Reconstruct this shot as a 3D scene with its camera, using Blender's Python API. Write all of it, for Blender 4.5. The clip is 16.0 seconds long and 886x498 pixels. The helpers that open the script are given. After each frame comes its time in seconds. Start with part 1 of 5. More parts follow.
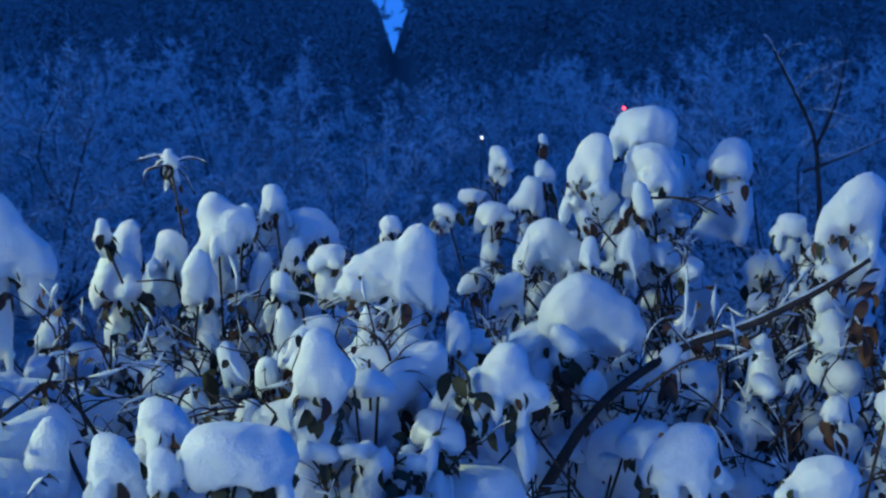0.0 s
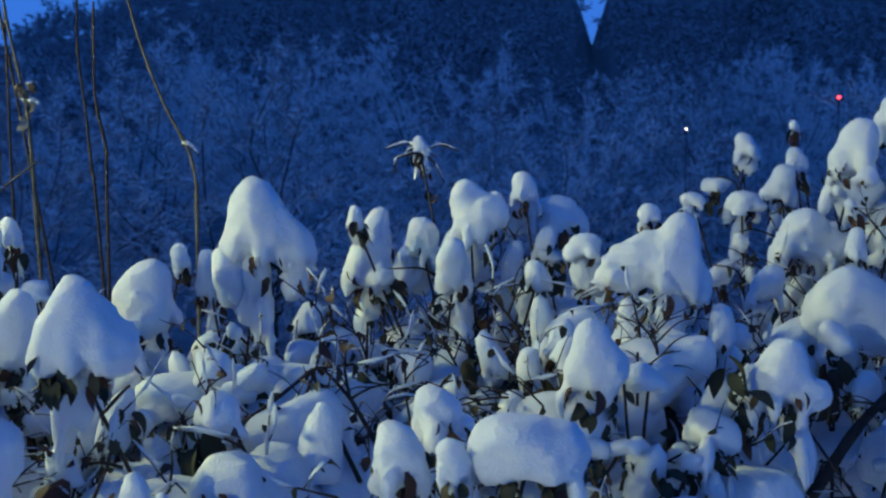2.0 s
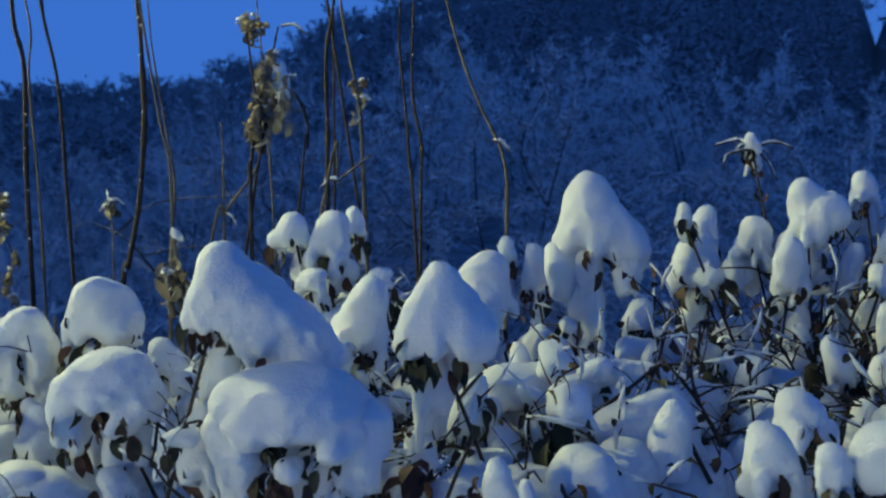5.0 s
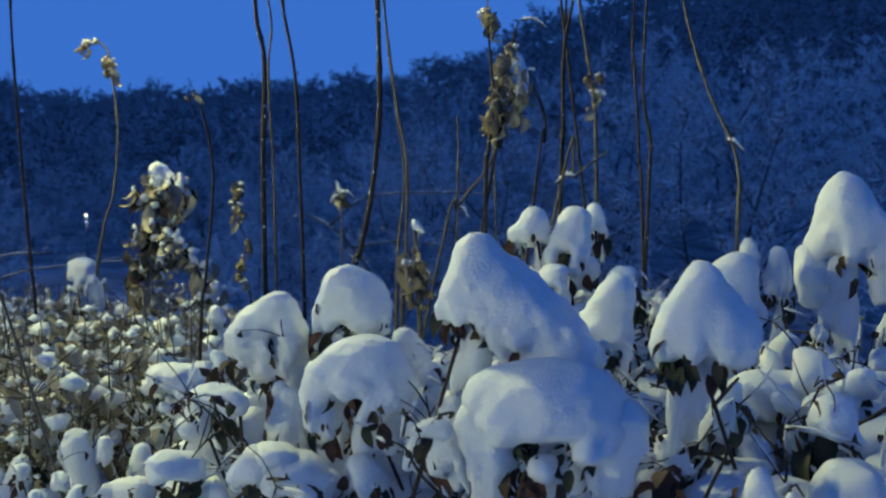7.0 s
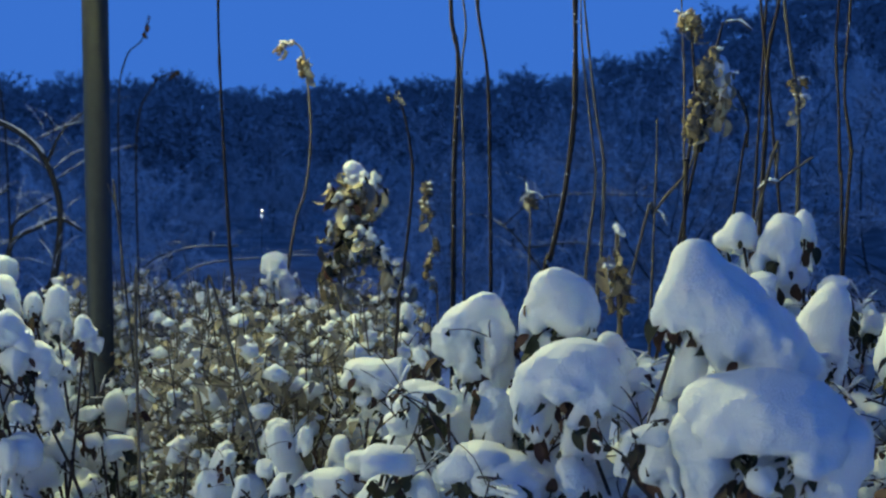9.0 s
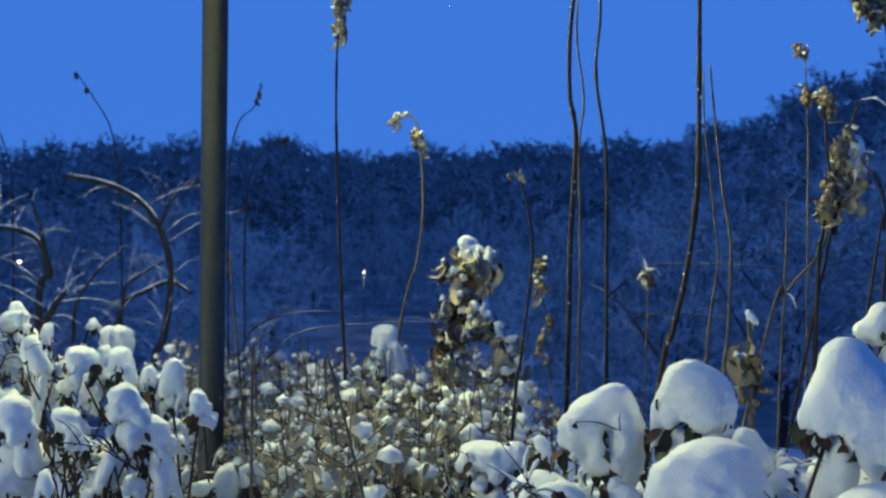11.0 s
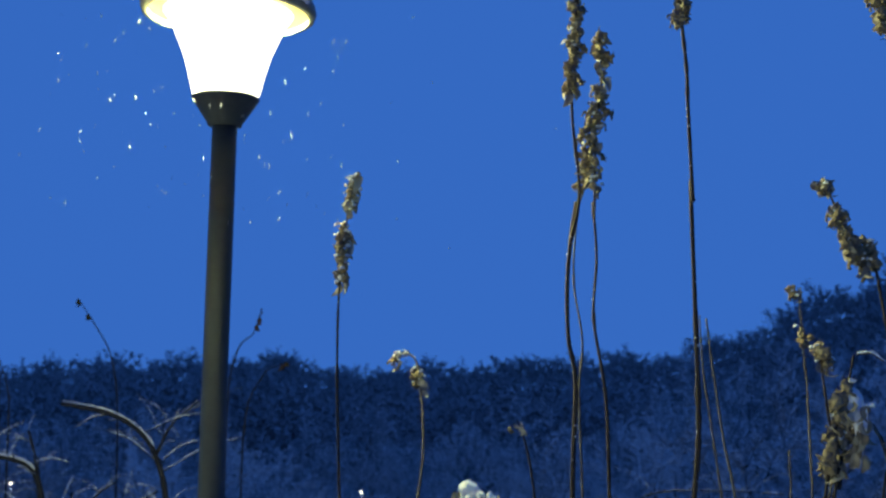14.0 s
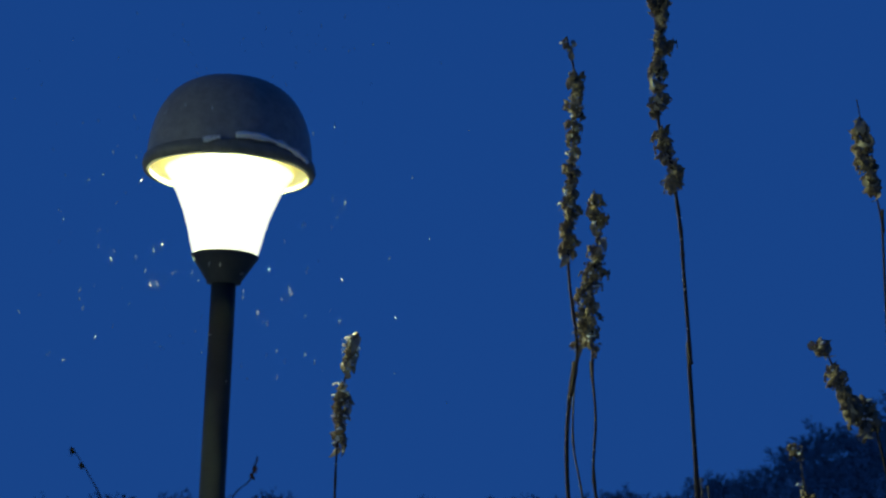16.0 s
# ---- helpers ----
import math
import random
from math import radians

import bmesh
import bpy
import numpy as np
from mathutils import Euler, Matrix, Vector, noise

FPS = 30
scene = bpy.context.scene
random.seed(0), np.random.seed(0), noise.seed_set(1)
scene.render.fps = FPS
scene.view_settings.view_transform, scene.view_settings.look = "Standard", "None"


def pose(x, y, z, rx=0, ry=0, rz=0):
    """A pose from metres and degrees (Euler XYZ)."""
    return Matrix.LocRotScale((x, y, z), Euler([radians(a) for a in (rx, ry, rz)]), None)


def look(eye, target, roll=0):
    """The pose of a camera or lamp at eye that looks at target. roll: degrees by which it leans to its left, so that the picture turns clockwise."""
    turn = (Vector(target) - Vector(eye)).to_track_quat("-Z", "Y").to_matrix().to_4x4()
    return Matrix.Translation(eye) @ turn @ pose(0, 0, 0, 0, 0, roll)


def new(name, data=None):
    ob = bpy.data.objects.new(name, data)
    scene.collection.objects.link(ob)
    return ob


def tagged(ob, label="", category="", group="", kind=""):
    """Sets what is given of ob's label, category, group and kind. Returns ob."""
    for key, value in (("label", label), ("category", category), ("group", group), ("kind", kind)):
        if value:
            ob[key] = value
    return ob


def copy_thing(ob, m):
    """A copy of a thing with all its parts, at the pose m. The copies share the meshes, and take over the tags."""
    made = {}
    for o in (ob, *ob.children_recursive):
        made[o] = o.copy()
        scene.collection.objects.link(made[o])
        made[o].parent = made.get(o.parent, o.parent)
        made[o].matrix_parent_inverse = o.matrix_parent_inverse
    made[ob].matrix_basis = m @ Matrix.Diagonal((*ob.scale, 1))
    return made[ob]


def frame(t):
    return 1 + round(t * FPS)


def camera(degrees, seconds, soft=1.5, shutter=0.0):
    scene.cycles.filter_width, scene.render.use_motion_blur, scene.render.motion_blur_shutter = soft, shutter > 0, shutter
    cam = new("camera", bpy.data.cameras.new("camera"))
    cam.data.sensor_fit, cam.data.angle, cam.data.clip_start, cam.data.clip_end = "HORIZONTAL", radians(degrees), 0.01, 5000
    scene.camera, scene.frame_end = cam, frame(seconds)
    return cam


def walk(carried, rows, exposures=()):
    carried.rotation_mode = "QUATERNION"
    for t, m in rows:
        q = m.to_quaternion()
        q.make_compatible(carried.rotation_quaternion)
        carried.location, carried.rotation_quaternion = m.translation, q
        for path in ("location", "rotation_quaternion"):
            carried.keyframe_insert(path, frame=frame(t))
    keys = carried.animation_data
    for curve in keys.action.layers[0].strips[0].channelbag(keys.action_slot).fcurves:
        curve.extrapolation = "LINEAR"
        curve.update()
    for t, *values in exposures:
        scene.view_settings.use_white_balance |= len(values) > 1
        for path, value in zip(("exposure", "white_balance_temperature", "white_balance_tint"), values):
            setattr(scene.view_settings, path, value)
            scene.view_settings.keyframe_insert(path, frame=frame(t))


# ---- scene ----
cam = camera(40.19, 16.0, soft=2.3)
cam.data.dof.use_dof, cam.data.dof.focus_distance, cam.data.dof.aperture_fstop = True, 1.9, 11.0
# seconds, eye, target, roll
PATH = [
    (0, (0.0147, -0.0114, 1.7000), (-0.0435, 1.9715, 1.4458), 0.08),
    (0.5, (-0.0080, 0.0062, 1.6963), (-0.1612, 1.9839, 1.4409), -0.34),
    (1, (-0.0352, 0.0217, 1.6906), (-0.2602, 1.9925, 1.4351), -0.35),
    (1.5, (-0.0650, 0.0304, 1.6874), (-0.3637, 1.9907, 1.4264), -0.42),
    (2, (-0.0951, 0.0331, 1.6867), (-0.4730, 1.9791, 1.4216), -0.54),
    (2.5, (-0.1185, 0.0147, 1.6893), (-0.5897, 1.9396, 1.4197), -0.85),
    (3, (-0.1292, 0.0008, 1.6906), (-0.6590, 1.9101, 1.4194), -0.84),
    (5.5, (-0.2334, 0.0100, 1.6694), (-1.0958, 1.7963, 1.4138), -0.36),
    (6, (-0.2535, 0.0105, 1.6664), (-1.1871, 1.7606, 1.4103), -0.11),
    (6.5, (-0.2669, 0.0019, 1.6651), (-1.2706, 1.7133, 1.4125), -0.06),
    (7, (-0.2849, 0.0004, 1.6650), (-1.3606, 1.6669, 1.4090), 0.09),
    (7.5, (-0.3047, -0.0022, 1.6630), (-1.4428, 1.6225, 1.4079), 0.09),
    (8, (-0.3159, -0.0108, 1.6641), (-1.5115, 1.5715, 1.4060), 0.10),
    (8.5, (-0.3249, -0.0243, 1.6666), (-1.5724, 1.5171, 1.4063), 0.25),
    (9, (-0.3295, -0.0410, 1.6695), (-1.6223, 1.4631, 1.4117), 0.48),
    (11.5, (-0.3994, -0.0275, 1.7045), (-1.8409, 1.3544, 1.5923), 0.74),
    (12, (-0.4004, -0.0289, 1.7150), (-1.8474, 1.3503, 1.6549), 0.35),
    (12.5, (-0.3976, -0.0325, 1.7275), (-1.8430, 1.3498, 1.7150), 0.50),
    (13, (-0.3945, -0.0349, 1.7431), (-1.8311, 1.3554, 1.7992), 0.47),
    (13.5, (-0.3902, -0.0373, 1.7521), (-1.8180, 1.3578, 1.8738), 0.70),
    (14, (-0.3807, -0.0471, 1.7692), (-1.8004, 1.3476, 1.9671), 0.55),
    (14.5, (-0.3725, -0.0579, 1.7831), (-1.7883, 1.3286, 2.0540), 0.41),
    (15, (-0.3687, -0.0595, 1.8024), (-1.7762, 1.3201, 2.1423), 0.43),
    (15.5, (-0.3686, -0.0602, 1.8143), (-1.7649, 1.3164, 2.2084), 0.42),
    (16, (-0.3700, -0.0620, 1.8234), (-1.7621, 1.3103, 2.2460), 0.30),
]
EXPOSURES = [(0, 0.24, 5250, 10), (0.5, 0.19, 5650, 10), (1.5, 0.09, 5900, 10), (3, 0.0, 6300, 10), (6, -0.1, 6500, 10), (9, -0.05, 6500, 10), (12.5, 0.25, 6500, 10), (13.5, 0.0, 6500, 10), (14, -0.25, 6500, 10), (14.5, -0.47, 6300, 10), (15.0, -0.85, 5900, 10), (15.5, -1.3, 5700, 10), (16, -1.6, 5600, 10)]
walk(cam, [(t, look(eye, target, roll)) for t, eye, target, roll in PATH], EXPOSURES)
# exposure follows the lamp coming into view
# ---------------------------------------------------------------- world and lights
world = bpy.data.worlds.new("dusk_sky")
scene.world = world
world.use_nodes = True
wn, wl = world.node_tree.nodes, world.node_tree.links
wn.clear()
w_out = wn.new("ShaderNodeOutputWorld")
w_bg = wn.new("ShaderNodeBackground")
w_ramp = wn.new("ShaderNodeValToRGB")
w_sep = wn.new("ShaderNodeSeparateXYZ")
w_tc = wn.new("ShaderNodeTexCoord")
wl.new(w_tc.outputs["Generated"], w_sep.inputs[0])
wl.new(w_sep.outputs["Z"], w_ramp.inputs["Fac"])
wl.new(w_ramp.outputs["Color"], w_bg.inputs["Color"])
wl.new(w_bg.outputs[0], w_out.inputs[0])
SKY = [(0.0, (0.043, 0.172, 0.64)), (0.40, (0.040, 0.165, 0.63)), (0.52, (0.024, 0.105, 0.44)), (0.7, (0.014, 0.064, 0.27)), (1.0, (0.010, 0.048, 0.20))]
while len(w_ramp.color_ramp.elements) < len(SKY):
    w_ramp.color_ramp.elements.new(0.5)
for k, (p, c) in enumerate(SKY):
    w_ramp.color_ramp.elements[k].position, w_ramp.color_ramp.elements[k].color = p, (*c, 1)
w_bg.inputs["Strength"].default_value = 1.0

LAMP = Vector((-3.473, 2.012, 0.0))          # foot of the park lamp
COLLAR = 2.504               # height of the lamp's collar


def point_lamp(name, place, watts, radius, colour):
    data = bpy.data.lights.new(name, "POINT")
    data.energy, data.shadow_soft_size, data.color = watts, radius, colour
    ob = new(name, data)
    ob.location = place
    return ob


WARM = (0.95, 1.0, 0.43)
point_lamp("lamp_glow", (LAMP.x, LAMP.y, COLLAR + 0.27), 270.0, 0.11, WARM)
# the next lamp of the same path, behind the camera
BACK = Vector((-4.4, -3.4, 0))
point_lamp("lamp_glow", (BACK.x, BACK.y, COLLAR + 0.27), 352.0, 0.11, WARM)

# ---------------------------------------------------------------- materials


def material(name, rough=0.7, metal=0.0):
    m = bpy.data.materials.new(name)
    m.use_nodes = True
    n, l = m.node_tree.nodes, m.node_tree.links
    b = n["Principled BSDF"]
    b.inputs["Roughness"].default_value, b.inputs["Metallic"].default_value = rough, metal
    return m, n, l, b


def noise_node(n, l, scale, detail=4.0, coord="Object", rough=0.6):
    tc = n.new("ShaderNodeTexCoord")
    t = n.new("ShaderNodeTexNoise")
    t.inputs["Scale"].default_value, t.inputs["Detail"].default_value = scale, detail
    t.inputs["Roughness"].default_value = rough
    l.new(tc.outputs[coord], t.inputs["Vector"])
    return t


def ramp_node(n, l, source, stops):
    r = n.new("ShaderNodeValToRGB")
    e = r.color_ramp.elements
    while len(e) < len(stops):
        e.new(0.5)
    for k, (p, c) in enumerate(stops):
        e[k].position, e[k].color = p, (*c, 1)
    l.new(source, r.inputs["Fac"])
    return r


def bump_node(n, l, b, source, strength, dist):
    k = n.new("ShaderNodeBump")
    k.inputs["Strength"].default_value, k.inputs["Distance"].default_value = strength, dist
    l.new(source, k.inputs["Height"])
    l.new(k.outputs[0], b.inputs["Normal"])
    return k


def snow_material(name, fine=420.0, dist=0.002, sss=0.0):
    m, n, l, b = material(name, 0.55)
    t = noise_node(n, l, 26.0, 5)
    r = ramp_node(n, l, t.outputs["Fac"], [(0.25, (0.80, 0.82, 0.85)), (0.75, (0.90, 0.91, 0.92))])
    l.new(r.outputs[0], b.inputs["Base Color"])
    f = noise_node(n, l, fine, 3, rough=0.7)
    g = noise_node(n, l, 85.0, 3, rough=0.65)
    add = n.new("ShaderNodeMath")
    add.operation = "MULTIPLY_ADD"
    l.new(g.outputs["Fac"], add.inputs[0])
    add.inputs[1].default_value = 0.9
    l.new(f.outputs["Fac"], add.inputs[2])
    bump_node(n, l, b, add.outputs[0], 0.6, dist)
    if sss:
        b.inputs["Subsurface Weight"].default_value = sss
        b.inputs["Subsurface Radius"].default_value = (0.02, 0.022, 0.026)
        b.inputs["Subsurface Scale"].default_value = 1.0
    return m


SNOW = snow_material("fresh_snow", 330.0, 0.005, 0.5)


def ground_material():
    """Open snow near by, snow mixed with brush and litter under the woods of the valley, toned towards haze far off."""
    m, n, l, b = material("ground_snow", 0.7)
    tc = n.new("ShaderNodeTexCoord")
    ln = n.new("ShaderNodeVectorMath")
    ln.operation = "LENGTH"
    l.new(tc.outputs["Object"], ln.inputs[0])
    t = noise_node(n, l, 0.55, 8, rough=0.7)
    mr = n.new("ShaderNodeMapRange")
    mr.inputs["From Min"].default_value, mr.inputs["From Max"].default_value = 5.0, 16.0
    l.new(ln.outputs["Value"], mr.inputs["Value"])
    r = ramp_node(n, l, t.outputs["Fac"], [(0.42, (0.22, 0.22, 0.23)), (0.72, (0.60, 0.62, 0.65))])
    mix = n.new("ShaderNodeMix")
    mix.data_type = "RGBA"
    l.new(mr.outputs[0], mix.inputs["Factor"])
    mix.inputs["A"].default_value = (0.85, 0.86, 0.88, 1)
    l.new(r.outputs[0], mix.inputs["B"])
    # brushwood and litter on the far wooded slopes, contrast flattened as painted haze
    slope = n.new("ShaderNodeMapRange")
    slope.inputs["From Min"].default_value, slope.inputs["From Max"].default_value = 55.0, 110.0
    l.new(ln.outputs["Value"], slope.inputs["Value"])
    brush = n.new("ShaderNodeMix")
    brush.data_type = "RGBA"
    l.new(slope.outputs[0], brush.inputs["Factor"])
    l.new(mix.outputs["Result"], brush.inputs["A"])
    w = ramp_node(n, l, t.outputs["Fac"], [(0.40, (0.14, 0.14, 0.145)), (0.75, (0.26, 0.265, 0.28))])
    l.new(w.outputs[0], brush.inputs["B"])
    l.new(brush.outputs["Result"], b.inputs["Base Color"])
    f = noise_node(n, l, 30.0, 4)
    bump_node(n, l, b, f.outputs["Fac"], 0.5, 0.02)
    return m


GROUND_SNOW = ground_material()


def leaf_material(name, stops, rough=0.75):
    m, n, l, b = material(name, rough)
    info = n.new("ShaderNodeObjectInfo")
    t = noise_node(n, l, 90.0, 4)
    add = n.new("ShaderNodeMath")
    add.operation = "MULTIPLY_ADD"
    l.new(t.outputs["Fac"], add.inputs[0])
    add.inputs[1].default_value = 0.55
    l.new(info.outputs["Random"], add.inputs[2])
    sc = n.new("ShaderNodeMath")
    sc.operation = "MULTIPLY"
    l.new(add.outputs[0], sc.inputs[0])
    sc.inputs[1].default_value = 0.65
    r = ramp_node(n, l, sc.outputs[0], stops)
    l.new(r.outputs[0], b.inputs["Base Color"])
    bump_node(n, l, b, t.outputs["Fac"], 0.5, 0.002)
    return m


LEAF = leaf_material("withered_leaf", [(0.0, (0.014, 0.020, 0.008)), (0.45, (0.036, 0.036, 0.014)), (0.72, (0.085, 0.034, 0.018)), (1.0, (0.03, 0.02, 0.013))])
WILTED = leaf_material("wilted_leaf", [(0.0, (0.16, 0.10, 0.045)), (0.5, (0.48, 0.42, 0.28)), (1.0, (0.10, 0.055, 0.03))])
POD = leaf_material("shrivelled_pod", [(0.0, (0.09, 0.07, 0.036)), (0.5, (0.28, 0.22, 0.12)), (1.0, (0.07, 0.045, 0.025))])
STRAW = leaf_material("dry_straw", [(0.0, (0.26, 0.22, 0.14)), (0.5, (0.46, 0.41, 0.30)), (1.0, (0.15, 0.11, 0.07))])


def bark_material(name, dark, light, scale):
    m, n, l, b = material(name, 0.85)
    t = noise_node(n, l, scale, 5)
    r = ramp_node(n, l, t.outputs["Fac"], [(0.3, dark), (0.7, light)])
    l.new(r.outputs[0], b.inputs["Base Color"])
    bump_node(n, l, b, t.outputs["Fac"], 0.6, 0.003)
    return m


BARK = bark_material("shrub_bark", (0.018, 0.012, 0.010), (0.065, 0.042, 0.03), 60)
STEM = bark_material("stalk_skin", (0.014, 0.010, 0.008), (0.05, 0.033, 0.022), 45)
DARK_BARK = bark_material("wet_dark_bark", (0.006, 0.0065, 0.008), (0.02, 0.02, 0.022), 20)
PALE = bark_material("pale_stalk_skin", (0.05, 0.042, 0.03), (0.19, 0.165, 0.12), 45)


def frosted_material(name, bark, snow, amount):
    """Bark with snow lying on what faces up."""
    m, n, l, b = material(name, 0.85)
    g = n.new("ShaderNodeNewGeometry")
    s = n.new("ShaderNodeSeparateXYZ")
    l.new(g.outputs["Normal"], s.inputs[0])
    t = noise_node(n, l, 3.0, 4)
    a = n.new("ShaderNodeMath")
    a.operation = "MULTIPLY_ADD"
    l.new(t.outputs["Fac"], a.inputs[0])
    a.inputs[1].default_value = 1.6
    l.new(s.outputs["Z"], a.inputs[2])
    info = n.new("ShaderNodeObjectInfo")
    stand = noise_node(n, l, 0.11, 2)
    mood = n.new("ShaderNodeMath")
    mood.operation = "MULTIPLY_ADD"
    l.new(info.outputs["Random"], mood.inputs[0])
    mood.inputs[1].default_value = 0.9
    l.new(stand.outputs["Fac"], mood.inputs[2])
    both = n.new("ShaderNodeMath")
    both.operation = "MULTIPLY_ADD"
    l.new(mood.outputs[0], both.inputs[0])
    both.inputs[1].default_value = -1.0
    l.new(a.outputs[0], both.inputs[2])
    lift = n.new("ShaderNodeMath")
    l.new(both.outputs[0], lift.inputs[0])
    lift.inputs[1].default_value = 0.95
    r = ramp_node(n, l, lift.outputs[0], [(amount, bark), (min(1.0, amount + 0.25), snow)])
    l.new(r.outputs[0], b.inputs["Base Color"])
    return m


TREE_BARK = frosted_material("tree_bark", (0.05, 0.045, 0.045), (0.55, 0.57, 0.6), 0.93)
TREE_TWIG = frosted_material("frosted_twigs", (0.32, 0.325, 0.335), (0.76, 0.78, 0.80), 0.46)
# flat-toned copy of the frosted twigs, its low contrast painted in as haze
FAR_HAZE_TWIG = frosted_material("hazy_frosted_twigs", (0.23, 0.234, 0.245), (0.41, 0.425, 0.45), 0.50)

# ---------------------------------------------------------------- mesh helpers


def mesh_of(name, verts, faces, mat, smooth=True):
    me = bpy.data.meshes.new(name)
    me.from_pydata([tuple(v) for v in verts], [], [tuple(f) for f in faces])
    me.materials.append(mat)
    if smooth:
        me.polygons.foreach_set("use_smooth", [True] * len(me.polygons))
    me.update()
    return me


def part(name, me, parent, m=None, label=""):
    ob = new(name, me)
    ob.parent = parent
    if m is not None:
        ob.matrix_basis = m
    return tagged(ob, label) if label else ob


def thing(name, place, label, category, group="", kind=""):
    ob = new(name)
    ob.empty_display_size = 0.1
    ob.location = place
    return tagged(ob, label, category, group, kind)


def spline(points, steps):
    """A smooth run through the points."""
    pts = [Vector(p) for p in points]
    pts = [2 * pts[0] - pts[1]] + pts + [2 * pts[-1] - pts[-2]]
    out = []
    for k in range(1, len(pts) - 2):
        a, b, c, d = pts[k - 1:k + 3]
        for s in range(steps):
            t = s / steps
            out.append(0.5 * (2 * b + (c - a) * t + (2 * a - 5 * b + 4 * c - d) * t * t + (3 * b - a - 3 * c + d) * t ** 3))
    return out + [pts[-2]]


def tube_data(points, r0, r1, sides=7, nodes=0.0, wob=0.0, rng=random, thin=False):
    """Vertices and faces of a tapered tube; nodes: every so many metres a thicker joint."""
    verts, faces = [], []
    n, run = len(points), 0.0
    up = Vector((0.31, 0.87, 0.38))
    for k, p in enumerate(points):
        d = (points[min(k + 1, n - 1)] - points[max(k - 1, 0)]).normalized()
        u = d.cross(up).normalized()
        v = d.cross(u)
        r = r0 + (r1 - r0) * k / max(1, n - 1)
        if k:
            run += (p - points[k - 1]).length
        if nodes and (run % nodes) < nodes * 0.16:
            r *= 1.32
        r *= 1 + wob * rng.uniform(-1, 1)
        if thin:
            r *= math.sin(math.pi * (k + 0.3) / (n - 0.4)) ** 0.6
        for s in range(sides):
            a = 2 * math.pi * s / sides
            verts.append(p + (u * math.cos(a) + v * math.sin(a)) * r)
    for k in range(n - 1):
        for s in range(sides):
            a, b = k * sides + s, k * sides + (s + 1) % sides
            faces.append((a, b, b + sides, a + sides))
    faces.append(tuple(range(sides))[::-1])
    faces.append(tuple((n - 1) * sides + s for s in range(sides)))
    return verts, faces


def tube(name, points, r0, r1, mat, parent, steps=5, sides=7, nodes=0.0, wob=0.08, label=""):
    """A tapered tube given in the world, as a part of a thing that is not turned."""
    pts = spline(points, steps)
    o = parent.location
    v, f = tube_data([p - o for p in pts], r0, r1, sides, nodes, wob)
    return part(name, mesh_of(name, v, f, mat), parent, label=label)


def ball(level):
    bm = bmesh.new()
    bmesh.ops.create_icosphere(bm, subdivisions=level, radius=1.0)
    v = np.array([q.co[:] for q in bm.verts])
    f = [[q.index for q in face.verts] for face in bm.faces]
    bm.free()
    return v, f


BALL = {k: ball(k) for k in (1, 2)}


OCTA = [(1, 0, 0), (-1, 0, 0), (0, 1, 0), (0, -1, 0), (0, 0, 1), (0, 0, -1)]
OCTA_FACES = [(0, 2, 4), (2, 1, 4), (1, 3, 4), (3, 0, 4), (2, 0, 5), (1, 2, 5), (3, 1, 5), (0, 3, 5)]


def ripple(p, freq, seed, waves=6):
    """Smooth noise between about -1 and 1 at the places p, from a few crossing waves."""
    g = np.random.default_rng(seed)
    out = np.zeros(p.shape[:-1])
    for _ in range(waves):
        k = g.normal(size=3)
        k *= freq * g.uniform(0.6, 1.4) / np.linalg.norm(k)
        out += np.sin(p @ k + g.uniform(0, 6.28))
    return out / waves ** 0.5 * 0.8


